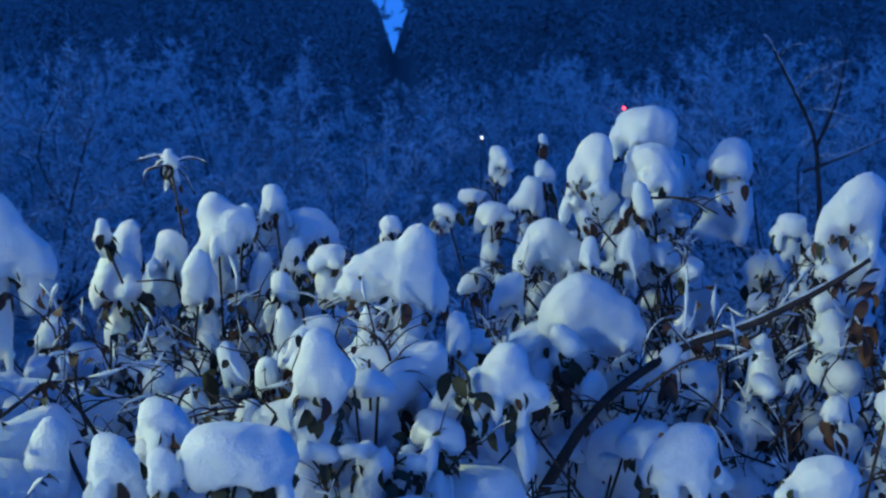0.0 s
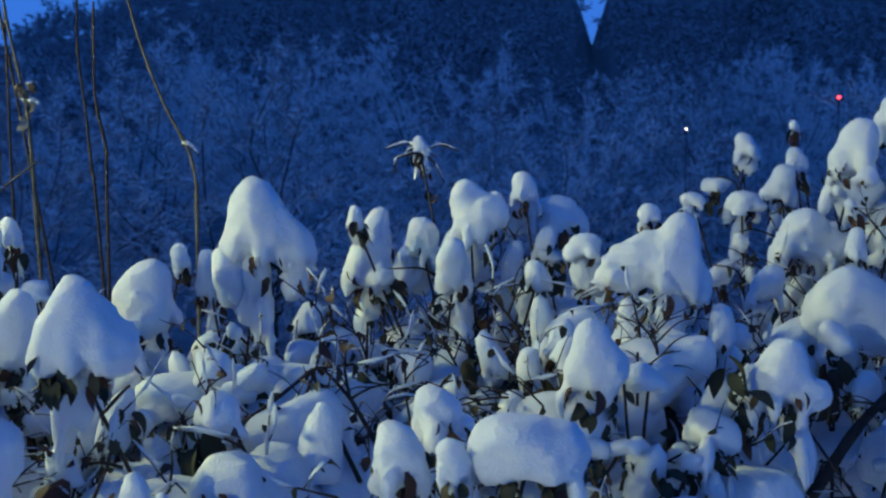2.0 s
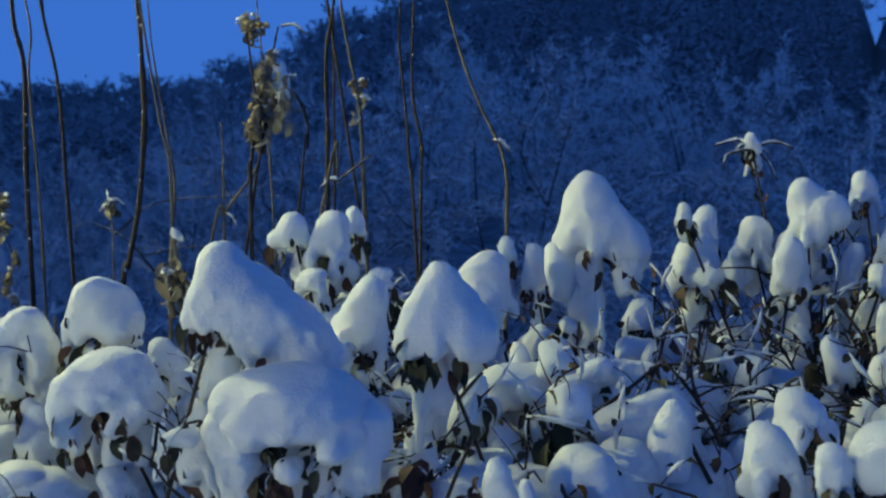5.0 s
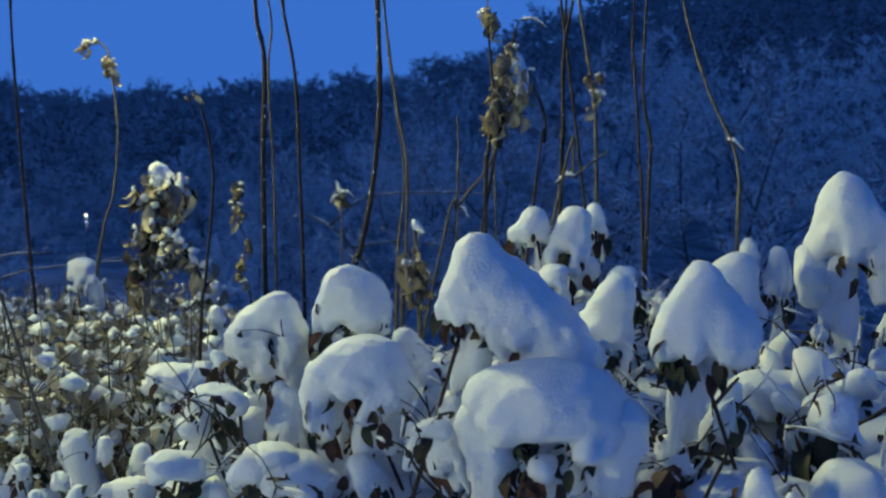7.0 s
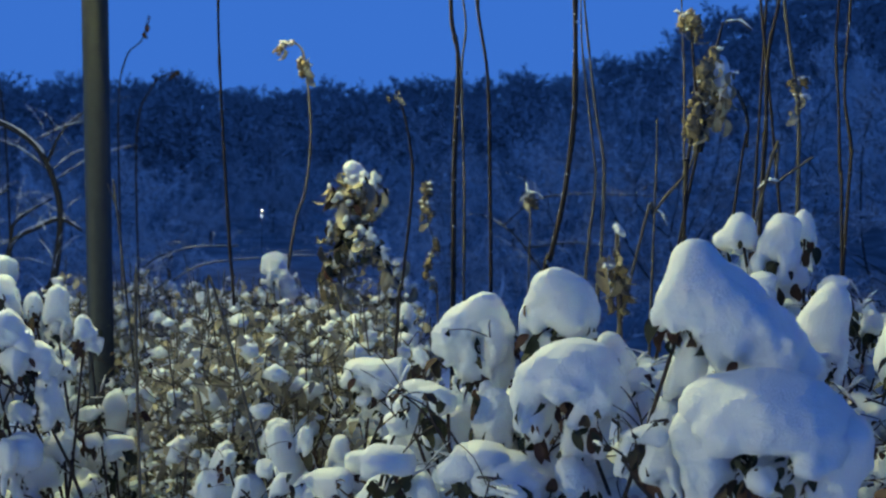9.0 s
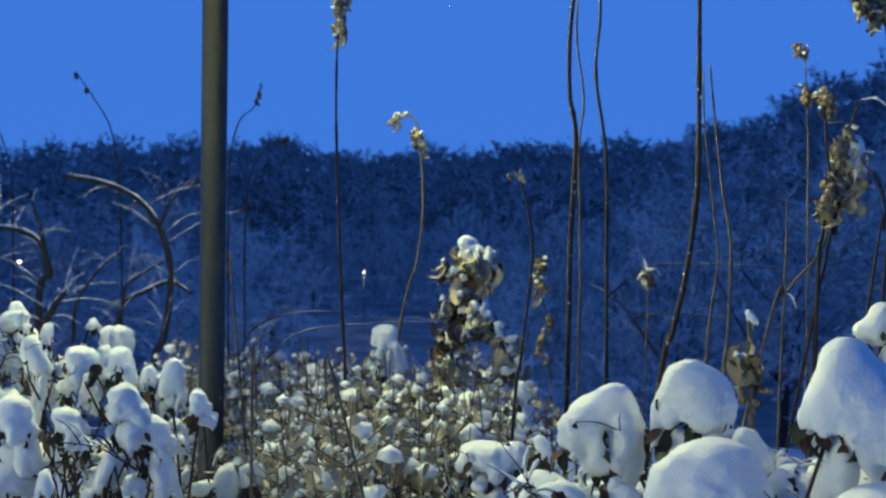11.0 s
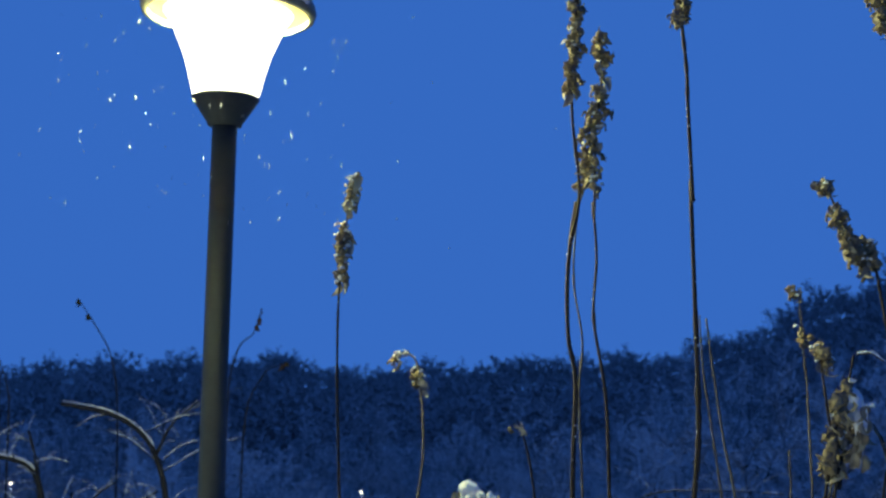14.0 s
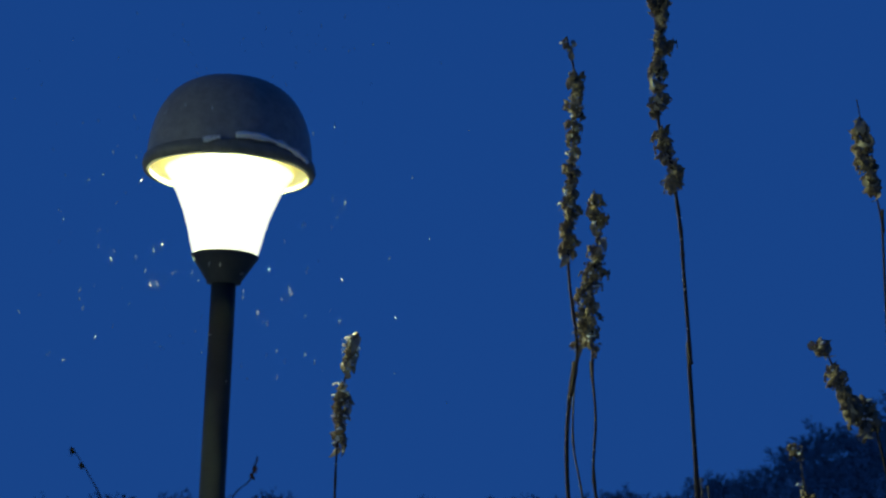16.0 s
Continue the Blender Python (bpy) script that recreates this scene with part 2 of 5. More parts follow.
def net_skin(field, iso, low, step):
    """The surface on which a field on a grid crosses iso: one vertex a cell, one quad a crossed edge; the largest piece alone."""
    g = field - iso
    a, b, c = g.shape
    corner = {(i, j, k): g[i:a - 1 + i, j:b - 1 + j, k:c - 1 + k] for i in (0, 1) for j in (0, 1) for k in (0, 1)}
    total, count = np.zeros((a - 1, b - 1, c - 1, 3)), np.zeros((a - 1, b - 1, c - 1))
    for p in corner:
        for ax in range(3):
            if p[ax]:
                continue
            q = tuple(1 if m == ax else p[m] for m in range(3))
            u, w = corner[p], corner[q]
            hit = (u > 0) != (w > 0)
            t = np.where(hit, u / np.where(hit, u - w, 1.0), 0.0)
            for m in range(3):
                total[..., m] += np.where(hit, t if m == ax else p[m], 0.0)
            count += hit
    live = count > 0
    index = np.full(live.shape, -1)
    index[live] = np.arange(live.sum())
    cells = np.argwhere(live)
    verts = low + (cells + total[live] / count[live][:, None]) * step
    quads = []
    for ax in range(3):
        u, w = [m for m in range(3) if m != ax]
        here = tuple(slice(0, -1) if m == ax else slice(1, -1) for m in range(3))
        there = tuple(slice(1, None) if m == ax else slice(1, -1) for m in range(3))
        g0, g1 = g[here] > 0, g[there] > 0
        at = np.argwhere(g0 != g1)
        at[:, u] += 1
        at[:, w] += 1
        ring = []
        for du, dw in ((1, 1), (0, 1), (0, 0), (1, 0)):
            e = at.copy()
            e[:, u] -= du
            e[:, w] -= dw
            ring.append(index[e[:, 0], e[:, 1], e[:, 2]])
        ring = np.stack(ring, 1)
        turn = g0[g0 != g1] if ax != 1 else ~g0[g0 != g1]
        quads.append(np.where(turn[:, None], ring, ring[:, ::-1]))
    quads = np.concatenate(quads)
    label = np.arange(len(verts))
    while True:
        best = label[quads].min(1)
        after = label.copy()
        for m in range(4):
            np.minimum.at(after, quads[:, m], best)
        after = after[after]
        if (after == label).all():
            break
        label = after
    main = np.bincount(label).argmax()
    quads = quads[label[quads[:, 0]] == main]
    used = np.unique(quads)
    back = np.zeros(len(verts), int)
    back[used] = np.arange(len(used))
    return verts[used], back[quads]


CELLS = {2: 8, 3: 11, 4: 18, 5: 30, 6: 40}


def blob_mesh(name, lobes, level, seed, rough=0.085, mat=None):
    """A lump of snow: the skin of a sum of soft lobes (x, y, z, rx, ry, rz, sign), ragged along its lower edge."""
    L = np.array(lobes, float)
    P = L[L[:, 6] > 0]
    low, high = (P[:, :3] - 1.45 * P[:, 3:6]).min(0), (P[:, :3] + 1.45 * P[:, 3:6]).max(0)
    step = (high - low).max() / CELLS[level]
    n = np.ceil((high - low) / step).astype(int) + 3
    low = low - step
    p = low + np.stack(np.meshgrid(*[np.arange(k) for k in n], indexing="ij"), -1) * step
    field = np.zeros(p.shape[:3])
    for x, y, z, rx, ry, rz, sign in L:
        q = ((p - (x, y, z)) / (rx, ry, rz)) ** 2
        field += sign * np.exp(-1.1 * q.sum(-1))
    size = L[0, 3:6].mean()
    rug = rough * np.clip(0.75 - 0.6 * (p[..., 2] - low[2]) / (high[2] - low[2]), 0.25, 0.7) * 2.0
    field += rug * (1.2 * ripple(p, 2.2 / size, seed) + 1.1 * ripple(p, 5.0 / size, seed + 1, 9))
    if level > 3:
        field += rug * (0.85 * ripple(p, 10.0 / size, seed + 3, 9) + (0.5 * ripple(p, 20.0 / size, seed + 4, 9) if level > 4 else 0))
    drop = np.clip((low[2] + 0.5 * (high[2] - low[2]) - p[..., 2]) / (0.45 * (high[2] - low[2])), 0, 1)
    flat = p * (1, 1, 0.15)
    field -= 0.62 * drop * np.clip(0.20 + ripple(flat, 7.5 / size, seed + 2), 0, 1.5)
    for m in range(3):
        edge = [slice(None)] * 3
        for e in (0, -1):
            edge[m] = e
            field[tuple(edge)] = -0.2
    v, f = net_skin(field, 0.33, low, step)
    return mesh_of(name, v, f.tolist(), mat or SNOW)


def cap_lobes(w, h, rng, hollow=True):
    """A bell of snow as wide as w, as high as h, its top at 0, with drips round its lower edge."""
    tw = 0.25 if h > 0.85 * w else 0.295
    j = lambda k: rng.uniform(-k, k) * w
    lx, ly = j(0.13), j(0.13)
    out = [(-lx * 0.5, -ly * 0.5, -0.62 * h, 0.325 * w, 0.31 * w, 0.27 * h, 0.95)]
    out.append((lx * 0.3 + j(0.05), ly * 0.3 + j(0.05), -0.38 * h, (tw + 0.31) / 2 * w, (tw + 0.30) / 2 * w, 0.24 * h, 0.75))
    out.append((lx + j(0.04), ly + j(0.04), -0.20 * h, tw * w, tw * w, 0.20 * h, 0.85))
    n = rng.randint(6, 9)
    a0 = rng.uniform(0, 6.28)
    for k in range(n):
        a = a0 + 6.283 * k / n + rng.uniform(-0.35, 0.35)
        s = rng.uniform(0.26, 0.42)
        drop = rng.uniform(0.6, 1.15)
        r = rng.uniform(0.08, 0.14)
        out.append((s * w * math.cos(a) - lx * 0.4, s * w * math.sin(a) - ly * 0.4, -drop * h, r * w, r * w, 0.2 * h * rng.uniform(0.6, 1.4), 0.85))
    if hollow:
        out.append((0, -0.12 * w, -1.0 * h, 0.23 * w, 0.25 * w, 0.23 * h, -0.9))
    return out


def clump_lobes(w, h, rng):
    """An uneven clump of two to four lumps."""
    out = [(0, 0, -0.5 * h, 0.3 * w, 0.26 * w, 0.42 * h, 1)]
    for k in range(rng.randint(2, 4)):
        a = rng.uniform(0, 6.28)
        out.append((0.36 * w * math.cos(a), 0.28 * w * math.sin(a), rng.uniform(-0.95, -0.35) * h, rng.uniform(0.12, 0.24) * w, rng.uniform(0.12, 0.22) * w, rng.uniform(0.2, 0.36) * h, 0.9))
    return out


def slab_lobes(w, h, rng):
    """A long uneven heap of snow lying on several twigs, sagging at its ends."""
    out = []
    n = rng.randint(3, 5)
    for k in range(n):
        t = k / (n - 1) - 0.5
        out.append((t * w * 0.8, rng.uniform(-0.08, 0.08) * w, (-0.45 - 0.9 * t * t + rng.uniform(-0.12, 0.12)) * h, w * rng.uniform(0.17, 0.24), w * rng.uniform(0.15, 0.22), h * rng.uniform(0.3, 0.42), 0.9))
    out[0], out[n // 2] = out[n // 2], out[0]
    return out


def leaf_mesh(name, length, width, curl, fold, seed, mat):
    rng = random.Random(seed)
    v, f = [], []
    n = 5
    for k in range(n + 1):
        t = k / n
        half = width * 0.5 * math.sin(math.pi * (0.06 + 0.93 * t)) ** 0.8 * (1 - 0.25 * t)
        a = curl * t
        x = length * (math.sin(a) / max(curl, 1e-3)) if curl else length * t
        z = -length * (1 - math.cos(a)) / max(curl, 1e-3) if curl else 0
        j = rng.uniform(-1, 1) * 0.06 * width
        v += [(x, -half, z + fold * half + j), (x, 0, z), (x, half, z + fold * half - j)]
    for k in range(n):
        for s in (0, 1):
            a = 3 * k + s
            f.append((a, a + 3, a + 4, a + 1))
    m = len(v)
    v += [(x, y, z - 0.0007) for x, y, z in v]
    f += [tuple(q + m for q in g)[::-1] for g in f[:]]
    return mesh_of(name, v, f, mat)


LEAVES = [leaf_mesh("leaf", 0.031 * s, 0.017 * s, c, fo, k, LEAF) for k, (s, c, fo) in enumerate(
    [(1.0, 0.9, 0.3), (1.2, 1.5, 0.5), (0.85, 0.5, 0.2), (1.1, 2.0, 0.7), (1.35, 1.1, 0.4)])]
CURLED = [leaf_mesh("leaf", 0.030 * s, 0.015 * s, c, fo, 20 + k, STRAW) for k, (s, c, fo) in enumerate(
    [(1.0, 2.4, 1.0), (0.8, 3.2, 1.3), (1.2, 1.8, 0.8), (0.7, 2.8, 0.6)])]


def hang_leaves(parent, place, spread, n, rng, meshes=None, scale=1.0, tall=0.5):
    """Leaves that hang round a place given in the world."""
    for _ in range(n):
        a = rng.uniform(0, 6.283)
        q = Vector(place) - parent.location + Vector((math.cos(a), math.sin(a), 0)) * spread * rng.uniform(0.45, 1.0) + Vector((0, 0, rng.uniform(-1, 1) * tall * spread))
        m = pose(*q, rng.uniform(-45, 45), rng.uniform(25, 100), math.degrees(a) + rng.uniform(-60, 60))
        part("leaf", rng.choice(meshes or LEAVES), parent, m @ Matrix.Scale(scale * rng.uniform(0.7, 1.3), 4))


FILL_CAPS = [blob_mesh("snow_cap", cap_lobes(0.055 * s, 0.055 * t, random.Random(k + 50), True), 3, k + 70, 0.085)
             for k, (s, t) in enumerate([(1, 1), (0.8, 1.2), (1.1, 1.4), (1.0, 1.6)])]
FILL_CAPS += [blob_mesh("snow_cap", clump_lobes(0.07 * s, 0.045 * t, random.Random(k + 90)), 3, k + 170, 0.085)
              for k, (s, t) in enumerate([(1, 1), (1.3, 0.9), (0.9, 1.3), (1.2, 1.2), (0.8, 0.8), (1.5, 1.0)])]
BIG_CAPS = [blob_mesh("snow_cap", (cap_lobes if k % 3 == 0 else slab_lobes)(0.125 * s, 0.09 * t, random.Random(k + 190)), 4, k + 270, 0.085)
            for k, (s, t) in enumerate([(0.9, 1.2), (1.3, 0.9), (1.5, 1.0), (0.9, 1.3), (1.2, 1.1), (1.6, 0.8)])]


def heap_lobes(w, h, rng):
    """Snow draped over several shoots: a tall soft heap with lobes that hang down its sides."""
    out = [(0, 0, -0.45 * h, 0.34 * w, 0.30 * w, 0.36 * h, 1.0)]
    for k in range(rng.randint(5, 8)):
        a, d = rng.uniform(0, 6.28), rng.uniform(0.15, 0.42)
        out.append((d * w * math.cos(a), d * w * math.sin(a), -rng.uniform(0.25, 1.0) * h, rng.uniform(0.12, 0.22) * w, rng.uniform(0.12, 0.22) * w, rng.uniform(0.14, 0.30) * h, 0.8))
    return out


HEAPS = [blob_mesh("snow_clump", heap_lobes(w, h, random.Random(k + 990)), 4, k + 370, 0.11)
         for k, (w, h) in enumerate([(0.11, 0.16), (0.15, 0.13), (0.10, 0.19), (0.17, 0.12), (0.13, 0.15), (0.12, 0.12), (0.19, 0.14)])]


def twig_snow(name, parent, points, r, seed):
    """Snow that lies along the top of a twig."""
    pts = [p + Vector((0, 0, r * 0.8)) for p in spline(points, 7)]
    v, f = tube_data([p - parent.location for p in pts], r, r * 0.7, 6, 0, 0.5, random.Random(seed), True)
    part(name, mesh_of(name, v, f, SNOW), parent)


def joined(store, v, f):
    o = len(store[0])
    store[0].extend(v)
    store[1].extend(tuple(q + o for q in g) for g in f)


def tuft_mesh(seed, n, spread, meshes, mat, scale):
    """A tuft of drooping leaves on one shoot, its tip at 0."""
    rng = random.Random(seed)
    store = ([], [])
    for k in range(n):
        a = 2.4 * k + rng.uniform(-0.4, 0.4)
        z = -spread * 1.6 * k / n
        m = pose(0.2 * spread * math.cos(a), 0.2 * spread * math.sin(a), z, rng.uniform(-35, 35), rng.uniform(15, 85), math.degrees(a)) @ Matrix.Scale(scale * rng.uniform(0.7, 1.25), 4)
        me = rng.choice(meshes)
        joined(store, [m @ v.co for v in me.vertices], [tuple(p.vertices) for p in me.polygons])
    return mesh_of("leaf_tuft", *store, mat)


TUFTS = [tuft_mesh(600 + k, 7, 0.022 + 0.004 * (k % 3), LEAVES, LEAF, 0.95) for k in range(7)]


def spray_meshes(seed):
    """A forked twig and the snow on it, from 0 outwards along +x and up."""
    rng = random.Random(seed)
    wood, snow = ([], []), ([], [])

    def limb(a, b, r, s):
        m = a.lerp(b, 0.5) + Vector((0, 0, 0.1 * (b - a).length))
        pts = spline([a, m, b], 4)
        joined(wood, *tube_data(pts, r, r * 0.5, 5, 0, 0.1, rng))
        q = [p + Vector((0, 0, s * 0.75)) for p in pts[1:]]
        joined(snow, *tube_data(q, s, s * 0.7, 6, 0, 0.5, rng, True))
        return pts

    main = limb(Vector((0, 0, 0)), Vector((0.16, 0.0, 0.05)), 0.0030, 0.0019)
    for k in range(5):
        a = main[2 + k] if 2 + k < len(main) else main[-1]
        d = Vector((rng.uniform(0.3, 1.0), (-1) ** k * rng.uniform(0.3, 1.0), rng.uniform(0.0, 0.9))).normalized()
        limb(a, a + d * rng.uniform(0.05, 0.10), 0.0017, rng.uniform(0.0012, 0.0018))
    return mesh_of("twig", *wood, BARK), mesh_of("twig_snow", *snow, SNOW)


def sprig_mesh(seed):
    """A small forked shoot with curled leaves and bits of snow, one mesh of three materials, about 0.15 m high, from 0 upwards."""
    rng = random.Random(seed)
    wood, leaf, snow = ([], []), ([], []), ([], [])
    tips = []

    def limb(a, b, r, level):
        m = a.lerp(b, 0.5) + Vector((rng.uniform(-1, 1), rng.uniform(-1, 1), rng.uniform(0, 1))) * 0.12 * (b - a).length
        pts = spline([a, m, b], 2)
        joined(wood, *tube_data(pts, r, r * 0.55, 4, 0, 0.1, rng))
        tips.append(b)
        if level < 2 and rng.random() < 0.45:
            s = rng.uniform(0.0018, 0.0036)
            joined(snow, *tube_data([p + Vector((0, 0, s * 0.6)) for p in pts[1:]], s, s * 0.8, 5, 0, 0.45, rng, True))
        if level:
            for k in range(2):
                p = pts[rng.randint(2, len(pts) - 1)]
                q = p + Vector((rng.uniform(-1, 1), rng.uniform(-1, 1), rng.uniform(-0.1, 1.0))).normalized() * rng.uniform(0.035, 0.075)
                limb(p, q, r * 0.6, level - 1)

    limb(Vector((0, 0, 0)), Vector((rng.uniform(-0.04, 0.04), rng.uniform(-0.04, 0.04), 0.11)), 0.0028, 2)
    for t in tips:
        for _ in range(1 if rng.random() < 0.7 else 0):
            a = rng.uniform(0, 6.28)
            le, wi = rng.uniform(0.010, 0.020), rng.uniform(0.004, 0.007)
            m = pose(*t, rng.uniform(-50, 50), rng.uniform(10, 95), math.degrees(a))
            v = [(0, 0, 0), (le * 0.4, -wi, wi * 0.5), (le * 0.45, 0, -0.001), (le * 0.4, wi, wi * 0.4), (le * 0.8, -wi * 0.7, -le * 0.15), (le * 0.8, 0, -le * 0.25), (le * 0.8, wi * 0.7, -le * 0.15), (le, 0, -le * 0.45)]
            joined(leaf, [m @ Vector(c) for c in v], [(0, 1, 2), (0, 2, 3), (1, 4, 5, 2), (2, 5, 6, 3), (4, 7, 5), (5, 7, 6)])
    me = bpy.data.meshes.new("sprig")
    v, f, idx = [], [], []
    for k, (sv, sf) in enumerate((wood, leaf, snow)):
        o = len(v)
        v += [tuple(c) for c in sv]
        f += [tuple(q + o for q in g) for g in sf]
        idx += [k] * len(sf)
    me.from_pydata(v, [], f)
    for m in (BARK, LEAF, SNOW):
        me.materials.append(m)
    me.polygons.foreach_set("material_index", idx)
    me.polygons.foreach_set("use_smooth", [True] * len(f))
    me.update()
    return me


SPRIGS = [sprig_mesh(800 + k) for k in range(9)]


def sprig(shrub, p, rng, s=1.0):
    part("sprig", rng.choice(SPRIGS), shrub, pose(*(p - shrub.location), rng.uniform(-50, 50), rng.uniform(-50, 50), rng.uniform(0, 360)) @ Matrix.Scale(s * rng.uniform(0.7, 1.2), 4))


SPRAYS = [spray_meshes(650 + k) for k in range(6)]


def spray(shrub, p, rng, bare=0.45):
    m = pose(*(p - shrub.location), 0, rng.uniform(-35, 30), rng.uniform(0, 360)) @ Matrix.Scale(rng.uniform(0.6, 1.05), 4)
    wood, snow = rng.choice(SPRAYS)
    part("twig", wood, shrub, m)
    if rng.random() > bare:
        part("twig_snow", snow, shrub, m)


def branch_to(shrub, end, rng, r0=0.0055, r1=0.0022, spread=0.22):
    """A branch from the shrub's foot to a place, swinging out on its way."""
    foot = shrub.location + Vector((rng.uniform(-spread, spread), rng.uniform(-spread, spread), -0.02))
    d = end - foot
    side = Vector((rng.uniform(-1, 1), rng.uniform(-1, 1), 0)) * 0.16
    pts = [foot, foot + d * 0.35 + side * 0.8, foot + d * 0.68 + side, end]
    tube("branch", pts, r0, r1, BARK, shrub, 5, 6)
    return pts


def shoot(shrub, at, end, rng, snow=True):
    m = at.lerp(end, 0.55) + Vector((rng.uniform(-0.02, 0.02), rng.uniform(-0.02, 0.02), 0.012))
    tube("twig", [at, m, end], 0.003, 0.0014, BARK, shrub, 4, 5)
    if snow:
        twig_snow("twig_snow", shrub, [at, m, end], rng.uniform(0.002, 0.0035), rng.randint(0, 9999))


def small_cap(shrub, p, s, rng, leaves=1):
    mesh = rng.choice(BIG_CAPS if s > 1.7 else FILL_CAPS)
    k = s / 2.2 if s > 1.7 else s
    part("snow_cap", mesh, shrub, pose(*(p - shrub.location), rng.uniform(-28, 28), rng.uniform(-28, 28), rng.uniform(0, 360)) @ Matrix.Diagonal((k, k, k * rng.uniform(0.8, 1.35), 1)))
    for _ in range(leaves):
        t = rng.uniform(0.8, 1.25) * max(0.8, min(s, 1.5))
        q = p - shrub.location + Vector((rng.uniform(-0.02, 0.02) * s, rng.uniform(-0.02, 0.02) * s, -0.028 * s))
        part("leaf_tuft", rng.choice(TUFTS), shrub, pose(*q, rng.uniform(-25, 25), rng.uniform(-25, 25), rng.uniform(0, 360)) @ Matrix.Scale(t, 4))


def hero_cap(shrub, place, w, h, seed, tails=(), level=5, leaves=7, stem=True, kin=2, legs=()):
    """A large cap of snow on a tuft of leaves at a branch's end. tails: further lobes, (x, y, z from the top, radius).
    kin: how many smaller caps hang on the same shoot. legs: long drips hanging from it, (x, y, z from the top, radius, half height)."""
    rng = random.Random(seed)
    lobes = cap_lobes(w, h, rng)
    for dx, dy, dz, r in tails:
        lobes.append((dx, dy, dz, r, r, r * 1.05, 0.9))
    p = Vector(place)
    part("snow_cap", blob_mesh("snow_cap", lobes, level, seed, 0.05 if level == 6 else 0.085), shrub, Matrix.Translation(p - shrub.location))
    for k, (dx, dy, dz, r, t) in enumerate(legs):
        run = [(rng.uniform(-0.2, 0.2) * r, rng.uniform(-0.2, 0.2) * r, t * q, r * (1 + 0.22 * q), r * (1 + 0.22 * q), t * 0.55, 0.9) for q in (0.0, 0.65, -0.6)]
        part("snow_drip", blob_mesh("snow_drip", run, 4, seed + 31 * k + 7), shrub, Matrix.Translation(p + Vector((dx, dy, dz)) - shrub.location), "long drip of snow hanging from a cap")
    if leaves:
        if stem:
            # snow on the leaf whorls under the cap
            q = p - shrub.location + Vector((rng.uniform(-0.15, 0.15) * w, 0.16 * w, -0.70 * h))
            part("snow_clump", rng.choice(HEAPS), shrub, pose(*q, rng.uniform(-12, 12), rng.uniform(-12, 12), rng.uniform(0, 360)) @ Matrix.Diagonal((w * 5.2, w * 5.2, max(w, h) * rng.uniform(4.5, 8.0), 1)))
        deep = 0.80 * h if level < 6 else max([0.95 * h] + [1.75 * -q[2] for q in tails])
        hang_leaves(shrub, p - Vector((0, 0, deep)), (0.47 if level < 6 else 0.34) * w, int(leaves * 1.1), rng, scale=0.85, tall=0.75 if level < 6 else 0.45)
        for k in range(3 if leaves > 8 else 1):
            a = rng.uniform(0, 6.283)
            q = p - shrub.location + Vector((0.24 * w * math.cos(a), 0.24 * w * math.sin(a), -0.74 * h))
            part("leaf_tuft", rng.choice(TUFTS), shrub, pose(*q, rng.uniform(-25, 25), rng.uniform(-25, 25), rng.uniform(0, 360)) @ Matrix.Scale(rng.uniform(0.6, 0.9), 4))
        for dx, dy, dz, r in tails[:4]:
            hang_leaves(shrub, p + Vector((dx, dy, dz - 0.8 * r)), r * 0.9, 3, rng, scale=0.85)
    if stem:
        low = p - Vector((0, 0, 0.6 * h))
        pts = branch_to(shrub, low, rng)
        for k in range(kin):
            at = pts[2].lerp(pts[3], rng.uniform(0.1, 0.8))
            end = at + Vector((rng.uniform(-1, 1), rng.uniform(-1, 1), rng.uniform(-0.1, 0.7))) * rng.uniform(0.05, 0.12)
            shoot(shrub, at, end, rng, False)
            small_cap(shrub, end, rng.uniform(0.5, 1.1), rng)
            if k == 0:
                sprig(shrub, at - Vector((0, 0, 0.05)), rng)


